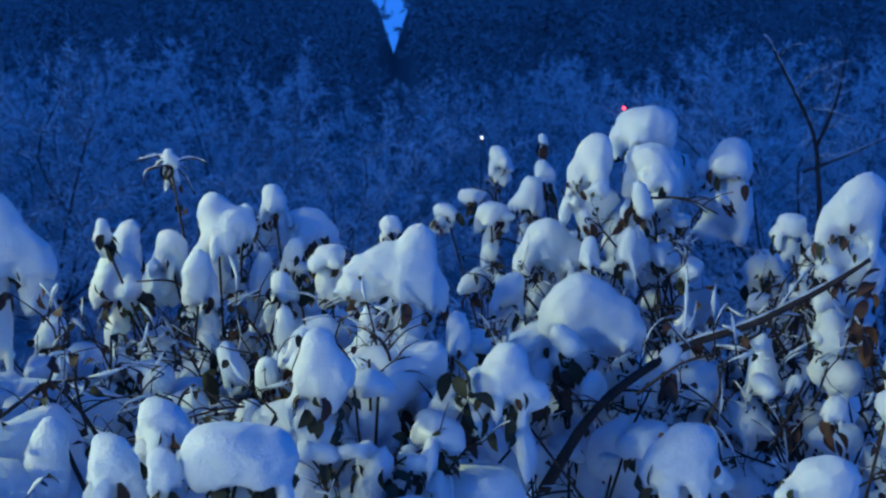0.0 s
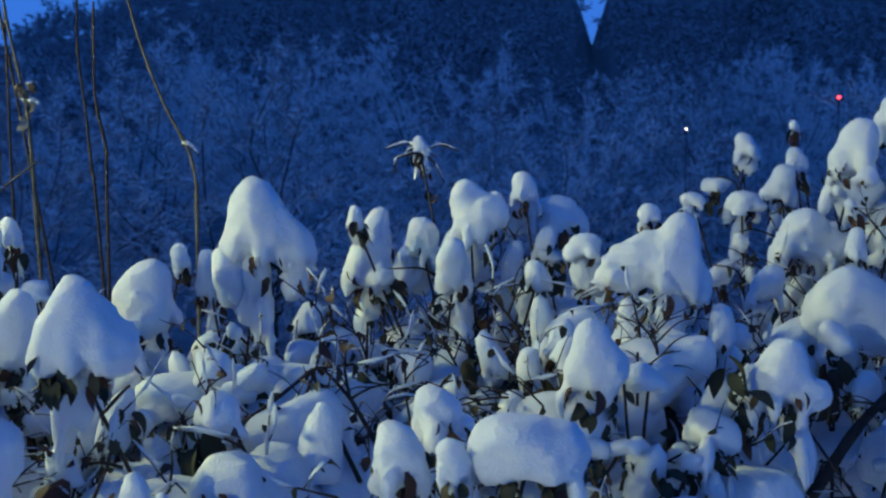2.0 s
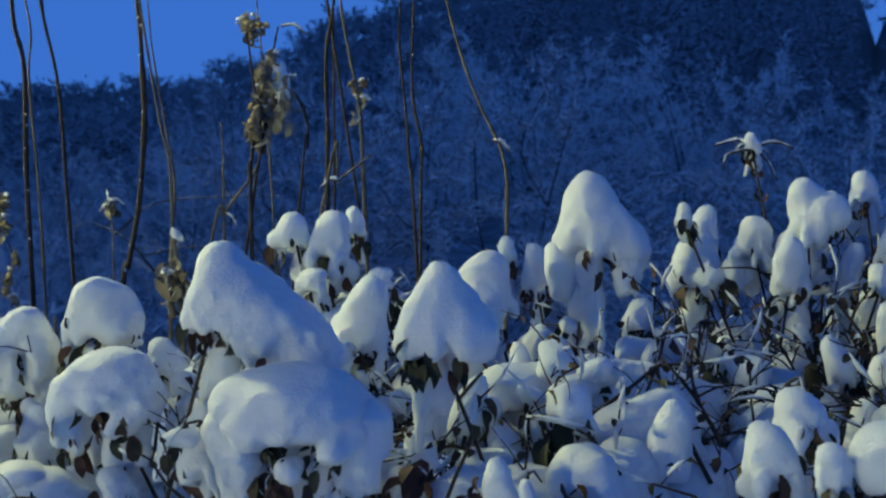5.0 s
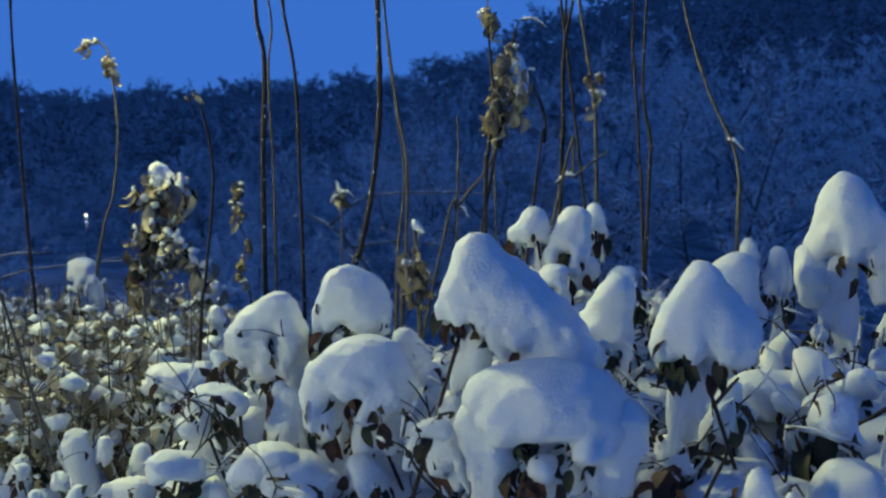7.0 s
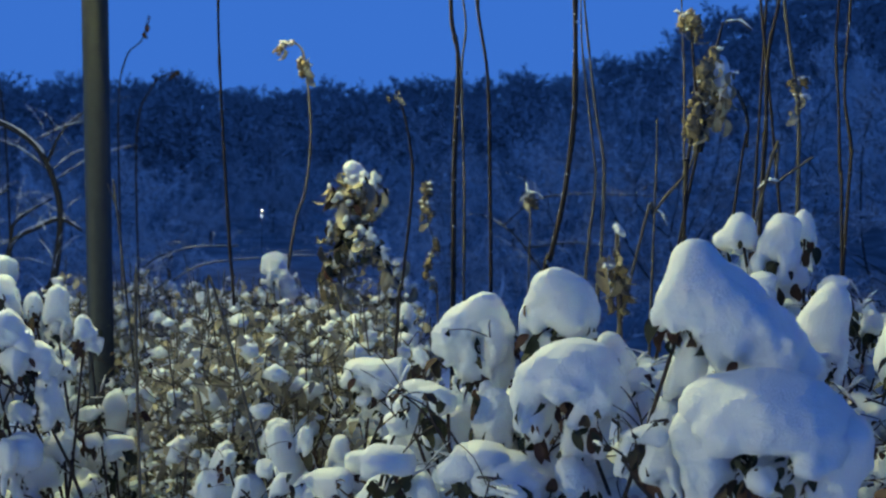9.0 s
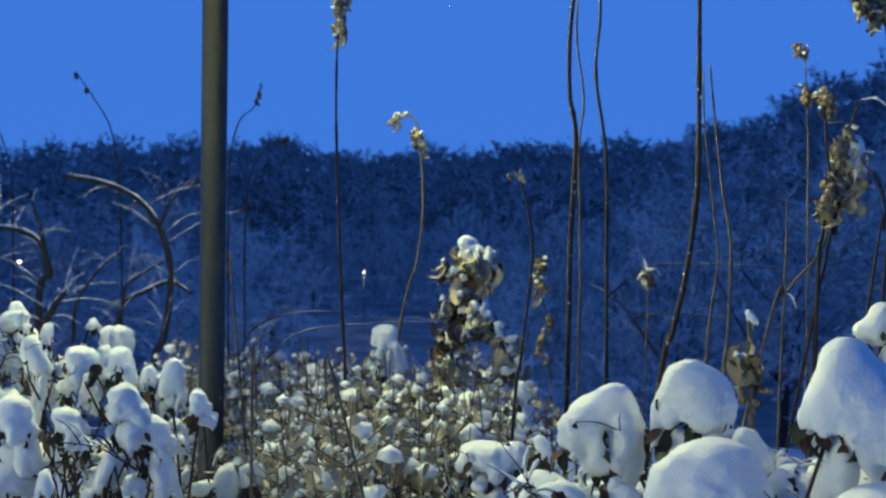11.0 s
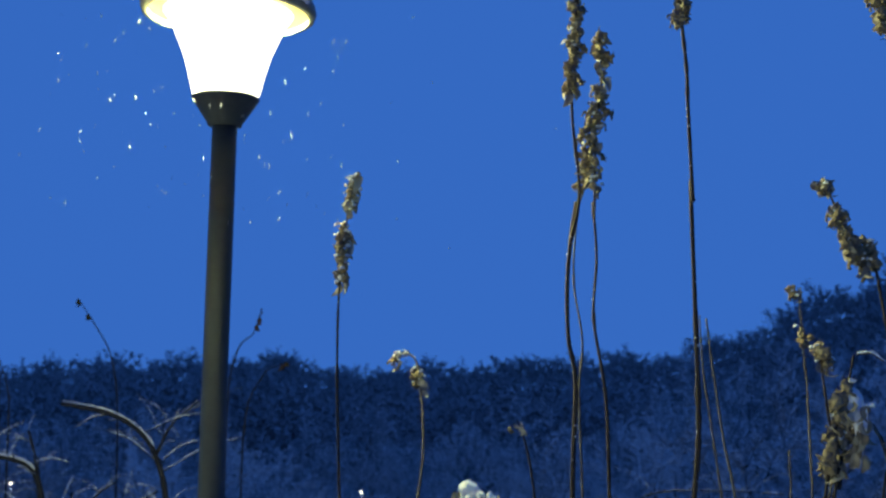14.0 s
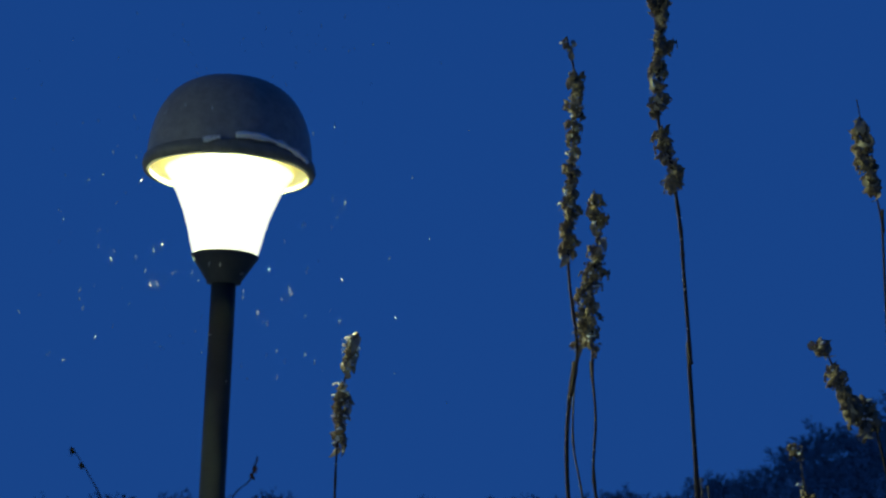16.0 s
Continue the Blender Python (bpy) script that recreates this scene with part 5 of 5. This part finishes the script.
hero_cap(shrub, (-3.016, 1.202, 1.349), 0.054, 0.058, 221, level=4, leaves=4)
hero_cap(shrub, (-2.977, 1.116, 1.319), 0.078, 0.076, 222, level=4, leaves=4)
hero_cap(shrub, (-2.733, 0.996, 1.256), 0.094, 0.092, 223, level=4, leaves=4)
hero_cap(shrub, (-2.535, 1.076, 1.198), 0.080, 0.066, 224, level=4, leaves=4)
hero_cap(shrub, (-2.448, 1.200, 1.184), 0.104, 0.079, 225, leaves=12)
fill_shrub(shrub, (-2.638, 1.147), 0.292, 0.401, 0.712, 1.295, 100, 226, size=0.75)
fill_shrub(shrub, (-3.004, 1.148), 0.120, 0.315, 1.174, 1.364, 30, 227, size=0.65)
# dry herbs between the shrubs
HERBS = [herb(400 + k, h) for k, h in enumerate((1.10, 1.2, 1.0, 1.25, 1.15))]
rng = random.Random(77)
PATH_SIDE = Vector((-0.36, -0.03, 0.0))
A0, A1, A2, A3 = (Vector(p) for p in ((-2.197, 1.184, 0.000), (-1.992, 1.747, 0.000), (-2.869, 2.796, 0.000), (-3.811, 2.114, 0.000)))
used = 0
for k in range(205):
    u, v = rng.random(), rng.random() ** 1.2
    p = (A0.lerp(A1, u)).lerp(A3.lerp(A2, u), v)
    # the herbs leave a gap before the lamp's foot
    gap = LAMP - PATH_SIDE
    if (p - PATH_SIDE).length < gap.length + 0.1 and abs((p - PATH_SIDE).cross(gap.normalized()).z) < 0.21:
        continue
    m = pose(p.x, p.y, ground_height(p.x, p.y), 0, 0, rng.uniform(0, 360))
    s = rng.uniform(0.85, 1.08)
    if used < len(HERBS):
        HERBS[used].matrix_basis = m
        used += 1
    else:
        h = copy_thing(HERBS[k % len(HERBS)], m)
        h.scale = (s, s, s)
last = stalk([(-2.341, 2.342, 1.084), (-2.343, 2.344, 1.485), (-2.339, 2.351, 1.742), (-2.352, 2.338, 1.855), (-2.353, 2.338, 2.026), (-2.339, 2.354, 2.197), (-2.315, 2.299, 2.087), (-2.287, 2.303, 2.214), (-2.283, 2.271, 2.397), (-2.270, 2.257, 2.538), (-2.215, 2.221, 2.800), (-2.200, 2.203, 2.911), (-2.200, 2.176, 2.995)], 0.0085, 0.0028, "tall dark dry stalk with a long spike of shrivelled pods", pods=[(0.0, 0.04, 4), (0.09, 0.56, 84)], frost=0.15, seed=228)
last = stalk([(-2.341, 2.386, 1.078), (-2.344, 2.386, 1.426), (-2.352, 2.380, 1.713), (-2.346, 2.388, 1.843), (-2.362, 2.372, 2.001), (-2.356, 2.380, 2.173), (-2.340, 2.397, 2.260), (-2.296, 2.336, 2.304), (-2.263, 2.325, 2.444)], 0.0045, 0.0020, "thin straw-coloured dry stalk with shrivelled pods", mat=PALE, pods=[(0.0, 0.26, 26)], pod_size=0.90, seed=229)
last = stalk([(-2.285, 2.430, 1.127), (-2.291, 2.427, 1.427), (-2.298, 2.422, 1.700), (-2.320, 2.401, 1.900), (-2.315, 2.407, 2.057), (-2.322, 2.401, 2.201), (-2.279, 2.353, 2.146), (-2.263, 2.338, 2.358), (-2.233, 2.325, 2.498), (-2.222, 2.301, 2.610)], 0.0065, 0.0022, "slender dark dry stalk ending in a loose pod cluster", pods=[(0.0, 0.40, 46)], frost=0.20, seed=230)
last = stalk([(-1.946, 2.177, 1.173), (-1.929, 2.197, 1.297), (-1.910, 2.218, 1.433), (-1.898, 2.232, 1.594), (-1.897, 2.234, 1.717), (-1.902, 2.231, 1.952), (-1.907, 2.228, 2.187), (-1.864, 2.171, 2.147), (-1.854, 2.142, 2.343), (-1.846, 2.125, 2.428), (-1.840, 2.087, 2.573), (-1.845, 2.052, 2.670), (-1.815, 2.030, 2.839), (-1.802, 2.010, 2.948)], 0.0085, 0.0030, "thick dark dry stalk with a spike of brown pods", pods=[(0.0, 0.27, 46), (0.31, 0.44, 26)], seed=231)
last = stalk([(-1.986, 2.425, 1.158), (-1.983, 2.429, 1.291), (-1.973, 2.441, 1.451), (-1.981, 2.434, 1.557), (-2.002, 2.414, 1.770), (-2.008, 2.409, 1.903)], 0.0050, 0.0020, "pale thin dry stalk leaning beside a thicker one", mat=PALE, seed=232)
last = stalk([(-2.770, 1.966, 1.069), (-2.777, 1.960, 1.245), (-2.788, 1.951, 1.563), (-2.795, 1.947, 1.823), (-2.792, 1.951, 2.026), (-2.782, 1.964, 2.171), (-2.768, 1.979, 2.272)], 0.0060, 0.0020, "slender stalk topped with a pale frosted pod tuft", pods=[(0.0, 0.10, 14), (0.13, 0.29, 18)], pod_size=1.25, frost=0.75, seed=233)
last = stalk([(-3.171, 2.520, 1.147), (-3.152, 2.571, 1.351), (-3.156, 2.601, 1.546), (-3.189, 2.609, 1.759), (-3.212, 2.599, 1.812), (-3.242, 2.574, 1.820), (-3.246, 2.566, 1.790)], 0.0060, 0.0022, "pale stalk with a hooked tip and hanging pods", mat=PALE, pods=[(0.0, 0.05, 5), (0.12, 0.18, 9)], pod_size=1.25, frost=0.75, seed=234)
last = stalk([(-1.934, 1.684, 1.161), (-1.936, 1.705, 1.294), (-1.938, 1.736, 1.483), (-1.950, 1.740, 1.572), (-1.967, 1.737, 1.638), (-1.981, 1.732, 1.671)], 0.0045, 0.0020, "thin knotty dry stalk with a frosted tip", nodes=0.035, pods=[(0.0, 0.03, 3)], pod_size=0.80, frost=0.30, seed=235)
last = stalk([(-2.521, 2.489, 1.044), (-2.530, 2.492, 1.107), (-2.553, 2.483, 1.170), (-2.548, 2.501, 1.248), (-2.567, 2.495, 1.311), (-2.580, 2.504, 1.421)], 0.0030, 0.0015, "short stalk with dangling shrivelled leaves", mat=PALE, pods=[(0.0, 0.12, 12), (0.16, 0.3, 8)], frost=0.30, seed=236)
last = stalk([(-1.639, 1.950, 1.230), (-1.641, 1.963, 1.319), (-1.653, 1.987, 1.519), (-1.675, 1.987, 1.630), (-1.699, 1.990, 1.763), (-1.717, 1.993, 1.874)], 0.0050, 0.0022, "straw-coloured thin dry stalk", mat=PALE, nodes=0.040, seed=237)
last = stalk([(-2.194, 2.472, 1.088), (-2.209, 2.494, 1.294), (-2.216, 2.501, 1.367), (-2.223, 2.502, 1.411)], 0.0030, 0.0015, "small stalk with a starry dried flower head", mat=PALE, pods=[(0.0, 0.03, 6)], frost=0.40, seed=238)
side_twig(last, (-2.218, 2.504, 1.393), (-2.239, 2.483, 1.378), 0.0025, True, 239)
side_twig(last, (-2.219, 2.505, 1.404), (-2.191, 2.527, 1.389), 0.0025, True, 240)
side_twig(last, (-2.220, 2.502, 1.396), (-2.231, 2.500, 1.433), 0.0025, True, 241)
last = stalk([(-1.384, 1.637, 1.230), (-1.392, 1.643, 1.304), (-1.400, 1.649, 1.378), (-1.408, 1.654, 1.452)], 0.0060, 0.0040, "short stalk with folded brown leaves and a snow tip", mat=PALE, pods=[(0.05, 0.14, 5)], pod_size=0.90, seed=242)
droop(last, (-1.404, 1.651, 1.415), (-1.396, 1.645, 1.341), 16, 0.009, 92)
small_cap(last, Vector((-1.409, 1.655, 1.458)), 0.4, random.Random(4), 0)
last = stalk([(-1.472, 1.990, 1.404), (-1.479, 2.005, 1.527), (-1.473, 2.029, 1.639), (-1.460, 2.056, 1.730), (-1.452, 2.076, 1.804)], 0.0055, 0.0020, "drooping seed stalk with hanging leaves under snow", pods=[(0.05, 0.22, 26)], pod_size=1.20, frost=0.10, seed=243)
droop(last, (-1.446, 2.067, 1.719), (-1.440, 2.052, 1.607), 34, 0.016, 91)
hero_cap(last, (-1.450, 2.068, 1.746), 0.055, 0.075, 888, level=4, leaves=0, stem=False)
side_twig(last, (-1.448, 2.079, 1.804), (-1.408, 2.111, 1.789), 0.0020, True, 244)
side_twig(last, (-1.419, 2.081, 1.671), (-1.397, 2.089, 1.602), 0.0030, False, 245)
last = stalk([(-1.404, 2.057, 1.453), (-1.396, 2.083, 1.570), (-1.402, 2.089, 1.634), (-1.420, 2.081, 1.677)], 0.0030, 0.0020, "thin curved dry stalk", nodes=0.030, seed=246)
last = stalk([(-1.592, 2.005, 1.320), (-1.569, 2.046, 1.437), (-1.529, 2.093, 1.515), (-1.519, 2.110, 1.565), (-1.518, 2.118, 1.604)], 0.0040, 0.0025, "leaning pale dry stem", mat=PALE, nodes=0.040, seed=247)
side_twig(last, (-1.569, 2.046, 1.437), (-1.549, 2.058, 1.409), 0.0020, True, 248)
last = stalk([(-1.568, 2.041, 1.409), (-1.572, 2.049, 1.476), (-1.577, 2.059, 1.554), (-1.583, 2.065, 1.620)], 0.0030, 0.0018, "thin upright dry straw stem", mat=PALE, nodes=0.030, seed=249)
last = stalk([(-1.411, 2.184, 1.455), (-1.416, 2.201, 1.578), (-1.427, 2.220, 1.744), (-1.421, 2.243, 1.844), (-1.420, 2.253, 1.900)], 0.0060, 0.0035, "dark upright dry stalk", seed=250)
last = stalk([(-1.396, 2.323, 1.412), (-1.417, 2.344, 1.644), (-1.434, 2.345, 1.736), (-1.454, 2.346, 1.840), (-1.462, 2.351, 1.910)], 0.0055, 0.0030, "pale upright dry stalk with frost", mat=PALE, nodes=0.030, pods=[(0.2, 0.3, 6)], frost=0.30, seed=251)
last = stalk([(-1.368, 2.090, 1.464), (-1.347, 2.114, 1.502), (-1.323, 2.140, 1.529), (-1.299, 2.164, 1.552)], 0.0040, 0.0025, "forked pale twig reaching sideways", mat=PALE, nodes=0.040, seed=252)
side_twig(last, (-1.343, 2.118, 1.502), (-1.374, 2.088, 1.488), 0.0030, True, 253)
last = stalk([(-1.483, 2.766, 1.332), (-1.501, 2.778, 1.493), (-1.515, 2.789, 1.627), (-1.535, 2.800, 1.788), (-1.539, 2.819, 1.922)], 0.0050, 0.0030, "faint thin dry stalk farther back", seed=254)
last = stalk([(-1.471, 2.006, 1.495), (-1.462, 2.025, 1.559), (-1.486, 2.031, 1.719), (-1.501, 2.037, 1.825)], 0.0040, 0.0020, "thin stalk with a few dangling pods", pods=[(0.0, 0.04, 5)], pod_size=1.10, frost=0.30, seed=255)
last = stalk([(-1.311, 2.965, 1.310), (-1.314, 2.980, 1.427), (-1.335, 2.985, 1.529), (-1.391, 2.975, 1.646), (-1.445, 2.970, 1.792), (-1.477, 2.971, 1.909), (-1.495, 2.975, 1.996)], 0.0065, 0.0035, "long bowed pale stem", mat=PALE, nodes=0.200, seed=256)
side_twig(last, (-1.353, 2.979, 1.546), (-1.312, 2.994, 1.517), 0.0040, True, 257)
last = stalk([(-1.537, 2.922, 1.380), (-1.541, 2.941, 1.528), (-1.570, 2.949, 1.676), (-1.578, 2.979, 1.913)], 0.0060, 0.0035, "dim dry stalk farther back", seed=258)
last = stalk([(-1.707, 2.737, 1.917), (-1.733, 2.689, 2.023), (-1.761, 2.640, 2.130), (-1.780, 2.605, 2.211), (-1.800, 2.582, 2.224)], 0.0050, 0.0015, "arching seed branch with brown hanging pods", pods=[(0.0, 0.04, 8), (0.08, 0.34, 34)], pod_size=1.30, frost=0.30, seed=259)
last = stalk([(-2.060, 3.015, 1.598), (-2.054, 2.986, 1.781), (-2.051, 2.965, 1.903), (-2.050, 2.947, 2.002)], 0.0040, 0.0015, "thin stalk with a feathery top", mat=PALE, pods=[(0.0, 0.03, 6), (0.1, 0.16, 5)], pod_size=0.90, frost=0.40, seed=260)
last = stalk([(-1.663, 2.704, 2.322), (-1.643, 2.675, 2.481), (-1.643, 2.634, 2.613), (-1.642, 2.606, 2.706), (-1.641, 2.581, 2.792)], 0.0040, 0.0015, "upright seed branch with drooping pods", pods=[(0.05, 0.22, 18)], pod_size=1.50, seed=261)
last = stalk([(-2.950, 1.985, 1.026), (-2.969, 1.985, 1.125), (-2.997, 1.978, 1.225)], 0.0040, 0.0015, "bent pale grass stem", mat=PALE, nodes=0.000, seed=262)
last = stalk([(-2.883, 1.696, 1.333), (-2.894, 1.695, 1.385), (-2.913, 1.687, 1.437)], 0.0040, 0.0015, "bent pale grass stem", mat=PALE, nodes=0.000, seed=263)
last = stalk([(-1.922, 1.956, 1.132), (-1.930, 1.953, 1.156), (-1.945, 1.944, 1.180)], 0.0040, 0.0015, "bent pale grass stem", mat=PALE, nodes=0.000, seed=264)
last = stalk([(-2.164, 1.238, 1.260), (-2.155, 1.242, 1.240), (-2.152, 1.241, 1.220)], 0.0040, 0.0015, "bent pale grass stem", mat=PALE, nodes=0.000, seed=265)
last = stalk([(-1.959, 1.280, 1.256), (-1.984, 1.261, 1.270), (-2.014, 1.238, 1.284)], 0.0040, 0.0015, "bent pale grass stem", mat=PALE, nodes=0.000, seed=266)
wilted_weed([(-2.496, 2.127, 0.978), (-2.520, 2.126, 1.093), (-2.544, 2.125, 1.209), (-2.541, 2.147, 1.324), (-2.528, 2.175, 1.419), (-2.510, 2.194, 1.440)], "wilted plant with hanging leaves and a round snow cap", 250, 0.028, 61, (-2.535, 2.182, 1.491, 0.082, 0.076), 1.4)
wilted_weed([(-2.350, 2.162, 0.995), (-2.368, 2.166, 1.108), (-2.397, 2.160, 1.220), (-2.436, 2.139, 1.290), (-2.483, 2.105, 1.325)], "arched wilted stem with frosted shrivelled leaves", 85, 0.016, 62, None, 1.1)
wilted_weed([(-3.051, 2.335, 0.859), (-3.048, 2.357, 0.977), (-3.063, 2.364, 1.095), (-3.069, 2.368, 1.146)], "frosted weed among dry herbs", 26, 0.02, 63, None, 0.9)
falling_snow()

# ---------------------------------------------------------------- bent trees and twigs behind the thicket


def bent_tree(runs, radii, label, seed):
    """A small bare tree of bowed limbs lined with snow; runs: limbs given in the world, the first one is the trunk."""
    rng = random.Random(seed)
    p0 = Vector(runs[0][0])
    g = Vector((p0.x, p0.y, ground_height(p0.x, p0.y)))
    t = thing("bent_tree", g, label, "tree")
    for k, (run, r) in enumerate(zip(runs, radii)):
        pts = [Vector(p) for p in run]
        if k == 0:
            pts = [g - Vector((0, 0, 0.1))] + pts
        r *= 0.75
        tube("trunk" if k == 0 else "limb", pts, r, r * 0.4, DARK_BARK, t, 6, 7)
        twig_snow("limb_snow", t, [p + Vector((0, 0, r * 0.5)) for p in (pts[2:] if k == 0 else pts)], r * 0.33, seed + k)
        sp = spline(pts[1:] if k == 0 else pts, 10)
        for _ in range(11):
            a = rng.choice(sp)
            b = a + Vector((rng.uniform(-1, 1), rng.uniform(-1, 1), rng.uniform(-0.3, 0.8))) * rng.uniform(0.15, 0.5)
            m = a.lerp(b, 0.5) + Vector((0, 0, 0.04))
            tube("twig", [a, m, b], r * 0.17, r * 0.06, DARK_BARK, t, 4, 4)
            twig_snow("twig_snow", t, [a, m, b], r * 0.17, rng.randint(0, 9999))
    return t


def seed_twig(points, label, seed):
    """A thin bare twig with a few dark hanging leaves at its end."""
    rng = random.Random(seed)
    p0 = Vector(points[0])
    g = Vector((p0.x, p0.y, ground_height(p0.x, p0.y)))
    t = thing("bare_sapling", g, label, "tree")
    pts = [g] + [Vector(p) for p in points]
    tube("stem", pts, 0.009, 0.0035, DARK_BARK, t, 6, 6)
    for k in range(6):
        q = pts[-1].lerp(pts[-2], rng.random() * 0.7) - g
        part("leaf", rng.choice(LEAVES), t, pose(*q, rng.uniform(-40, 40), rng.uniform(60, 100), rng.uniform(0, 360)) @ Matrix.Scale(rng.uniform(1.5, 2.4), 4))


def far_lamp(place, colour, strength, label, size=0.12):
    """A small street lamp far down in the valley."""
    p = Vector(place)
    g = Vector((p.x, p.y, ground_height(p.x, p.y)))
    t = thing("street_lamp", g, label, "street lamp", "lamps in the valley")
    h = p.z - g.z
    part("pole", lathe("pole", [(0.0, 0), (0.016, 0), (0.010, h - size), (0.0, h - size)], POLE_PAINT, 8), t)
    part("head", mesh_of("head", [Vector(c) * size + Vector((0, 0, h)) for c in BALL[2][0]], BALL[2][1], glow_material("far_lamp_light", colour, strength)), t, label="small glowing lamp head")

bent_tree([[(-7.823, 4.443, 0.191), (-7.781, 4.495, 0.378), (-7.755, 4.542, 0.830), (-7.818, 4.490, 1.155), (-7.913, 4.398, 1.332), (-8.066, 4.242, 1.446), (-8.287, 4.013, 1.507)], [(-7.999, 4.259, 0.221), (-7.984, 4.291, 0.590), (-7.856, 4.431, 0.718), (-7.753, 4.541, 0.771), (-7.650, 4.646, 0.692)], [(-7.984, 4.291, 0.590), (-7.961, 4.323, 0.757), (-7.792, 4.506, 0.917)], [(-7.818, 4.490, 1.155), (-7.750, 4.571, 1.373), (-7.631, 4.703, 1.533)]], [0.042, 0.03, 0.022, 0.018], "bowed bare tree with snow lying on its arch", 11)
bent_tree([[(-8.388, 3.870, 0.654), (-8.337, 3.930, 0.813), (-8.398, 3.877, 1.050), (-8.523, 3.749, 1.129), (-8.688, 3.577, 1.139)], [(-8.352, 3.917, 0.853), (-8.380, 3.897, 1.090), (-8.433, 3.852, 1.328)]], [0.038, 0.024], "small bare tree bent into a hoop", 12)
bent_tree([[(-8.085, 3.741, 0.386), (-8.038, 3.801, 0.615), (-7.988, 3.858, 0.723)], [(-7.939, 3.894, 0.387), (-7.928, 3.918, 0.655), (-7.821, 4.041, 0.904), (-7.731, 4.139, 1.001)]], [0.045, 0.02], "leaning broken stump with a thin snowy limb", 13)
bent_tree([[(-6.596, 4.282, 0.135), (-6.581, 4.367, 0.552), (-6.382, 4.562, 0.693), (-6.144, 4.769, 0.710)], [(-6.600, 4.286, 0.170), (-6.369, 4.549, 0.554), (-5.979, 4.900, 0.645), (-5.662, 5.175, 0.659)], [(-6.529, 4.364, 0.275), (-6.442, 4.475, 0.484), (-6.514, 4.448, 0.692)]], [0.010, 0.008, 0.008], "low tangle of bare snowy branches", 14)
bent_tree([[(-5.415, 7.273, 0.021), (-5.683, 7.128, 0.519), (-5.826, 7.034, 0.684), (-5.960, 6.932, 0.766)], [(-5.683, 7.128, 0.519), (-5.432, 7.351, 0.563), (-5.174, 7.566, 0.524)], [(-5.826, 7.034, 0.684), (-5.622, 7.245, 0.895), (-5.210, 7.603, 0.920), (-4.922, 7.848, 0.902)]], [0.015, 0.010, 0.010], "fallen dark limbs with snow on them", 15)
bent_tree([[(2.548, 9.016, 0.731), (2.538, 9.059, 1.064), (2.503, 9.100, 1.397), (2.333, 9.143, 1.772), (2.205, 9.172, 2.022)], [(2.524, 9.090, 1.314), (2.669, 9.137, 1.647), (2.751, 9.188, 2.022)], [(2.420, 9.063, 1.126), (2.755, 9.089, 1.252), (3.040, 9.113, 1.377)]], [0.032, 0.02, 0.015], "dark bare tree with forked limbs", 16)
seed_twig([(-8.902, 4.806, 1.242), (-8.960, 4.770, 1.813), (-9.062, 4.675, 2.083), (-9.168, 4.573, 2.295)], "thin sapling tip with a few dark leaves", 21)
seed_twig([(-8.325, 5.418, 1.380), (-8.292, 5.474, 1.890), (-8.205, 5.573, 2.046), (-8.173, 5.615, 2.233)], "forked sapling tip with hanging dark leaves", 22)
seed_twig([(-9.483, 4.196, 1.237), (-9.508, 4.186, 1.591), (-9.593, 4.111, 1.901), (-9.650, 4.055, 2.011)], "short sapling tip with dark leaves", 23)
seed_twig([(-8.230, 5.512, 1.248), (-8.149, 5.615, 1.692), (-8.075, 5.697, 1.781), (-8.015, 5.762, 1.817)], "low sapling twig with hanging leaves", 24)
for place in VALLEY_LAMPS:
    point_lamp("lamp_glow", (place[0], place[1], place[2] - 0.15), 16.0, 0.05, (0.75, 0.87, 1.0))
far_lamp(VALLEY_LAMPS[0], (1.0, 0.85, 0.6), 11.0, "lit lamp far off among the trees", 0.028)
far_lamp(VALLEY_LAMPS[1], (1.0, 0.85, 0.6), 11.0, "lit lamp far off by a snowy roof", 0.045)
far_lamp((0.065, 24.422, 0.826), (1.0, 0.85, 0.6), 6.0, "lit lamp glimpsed between bare trees", 0.018)
far_lamp((2.727, 22.868, 1.439), (1.0, 0.03, 0.03), 8.0, "small red light among bare trees", 0.03)
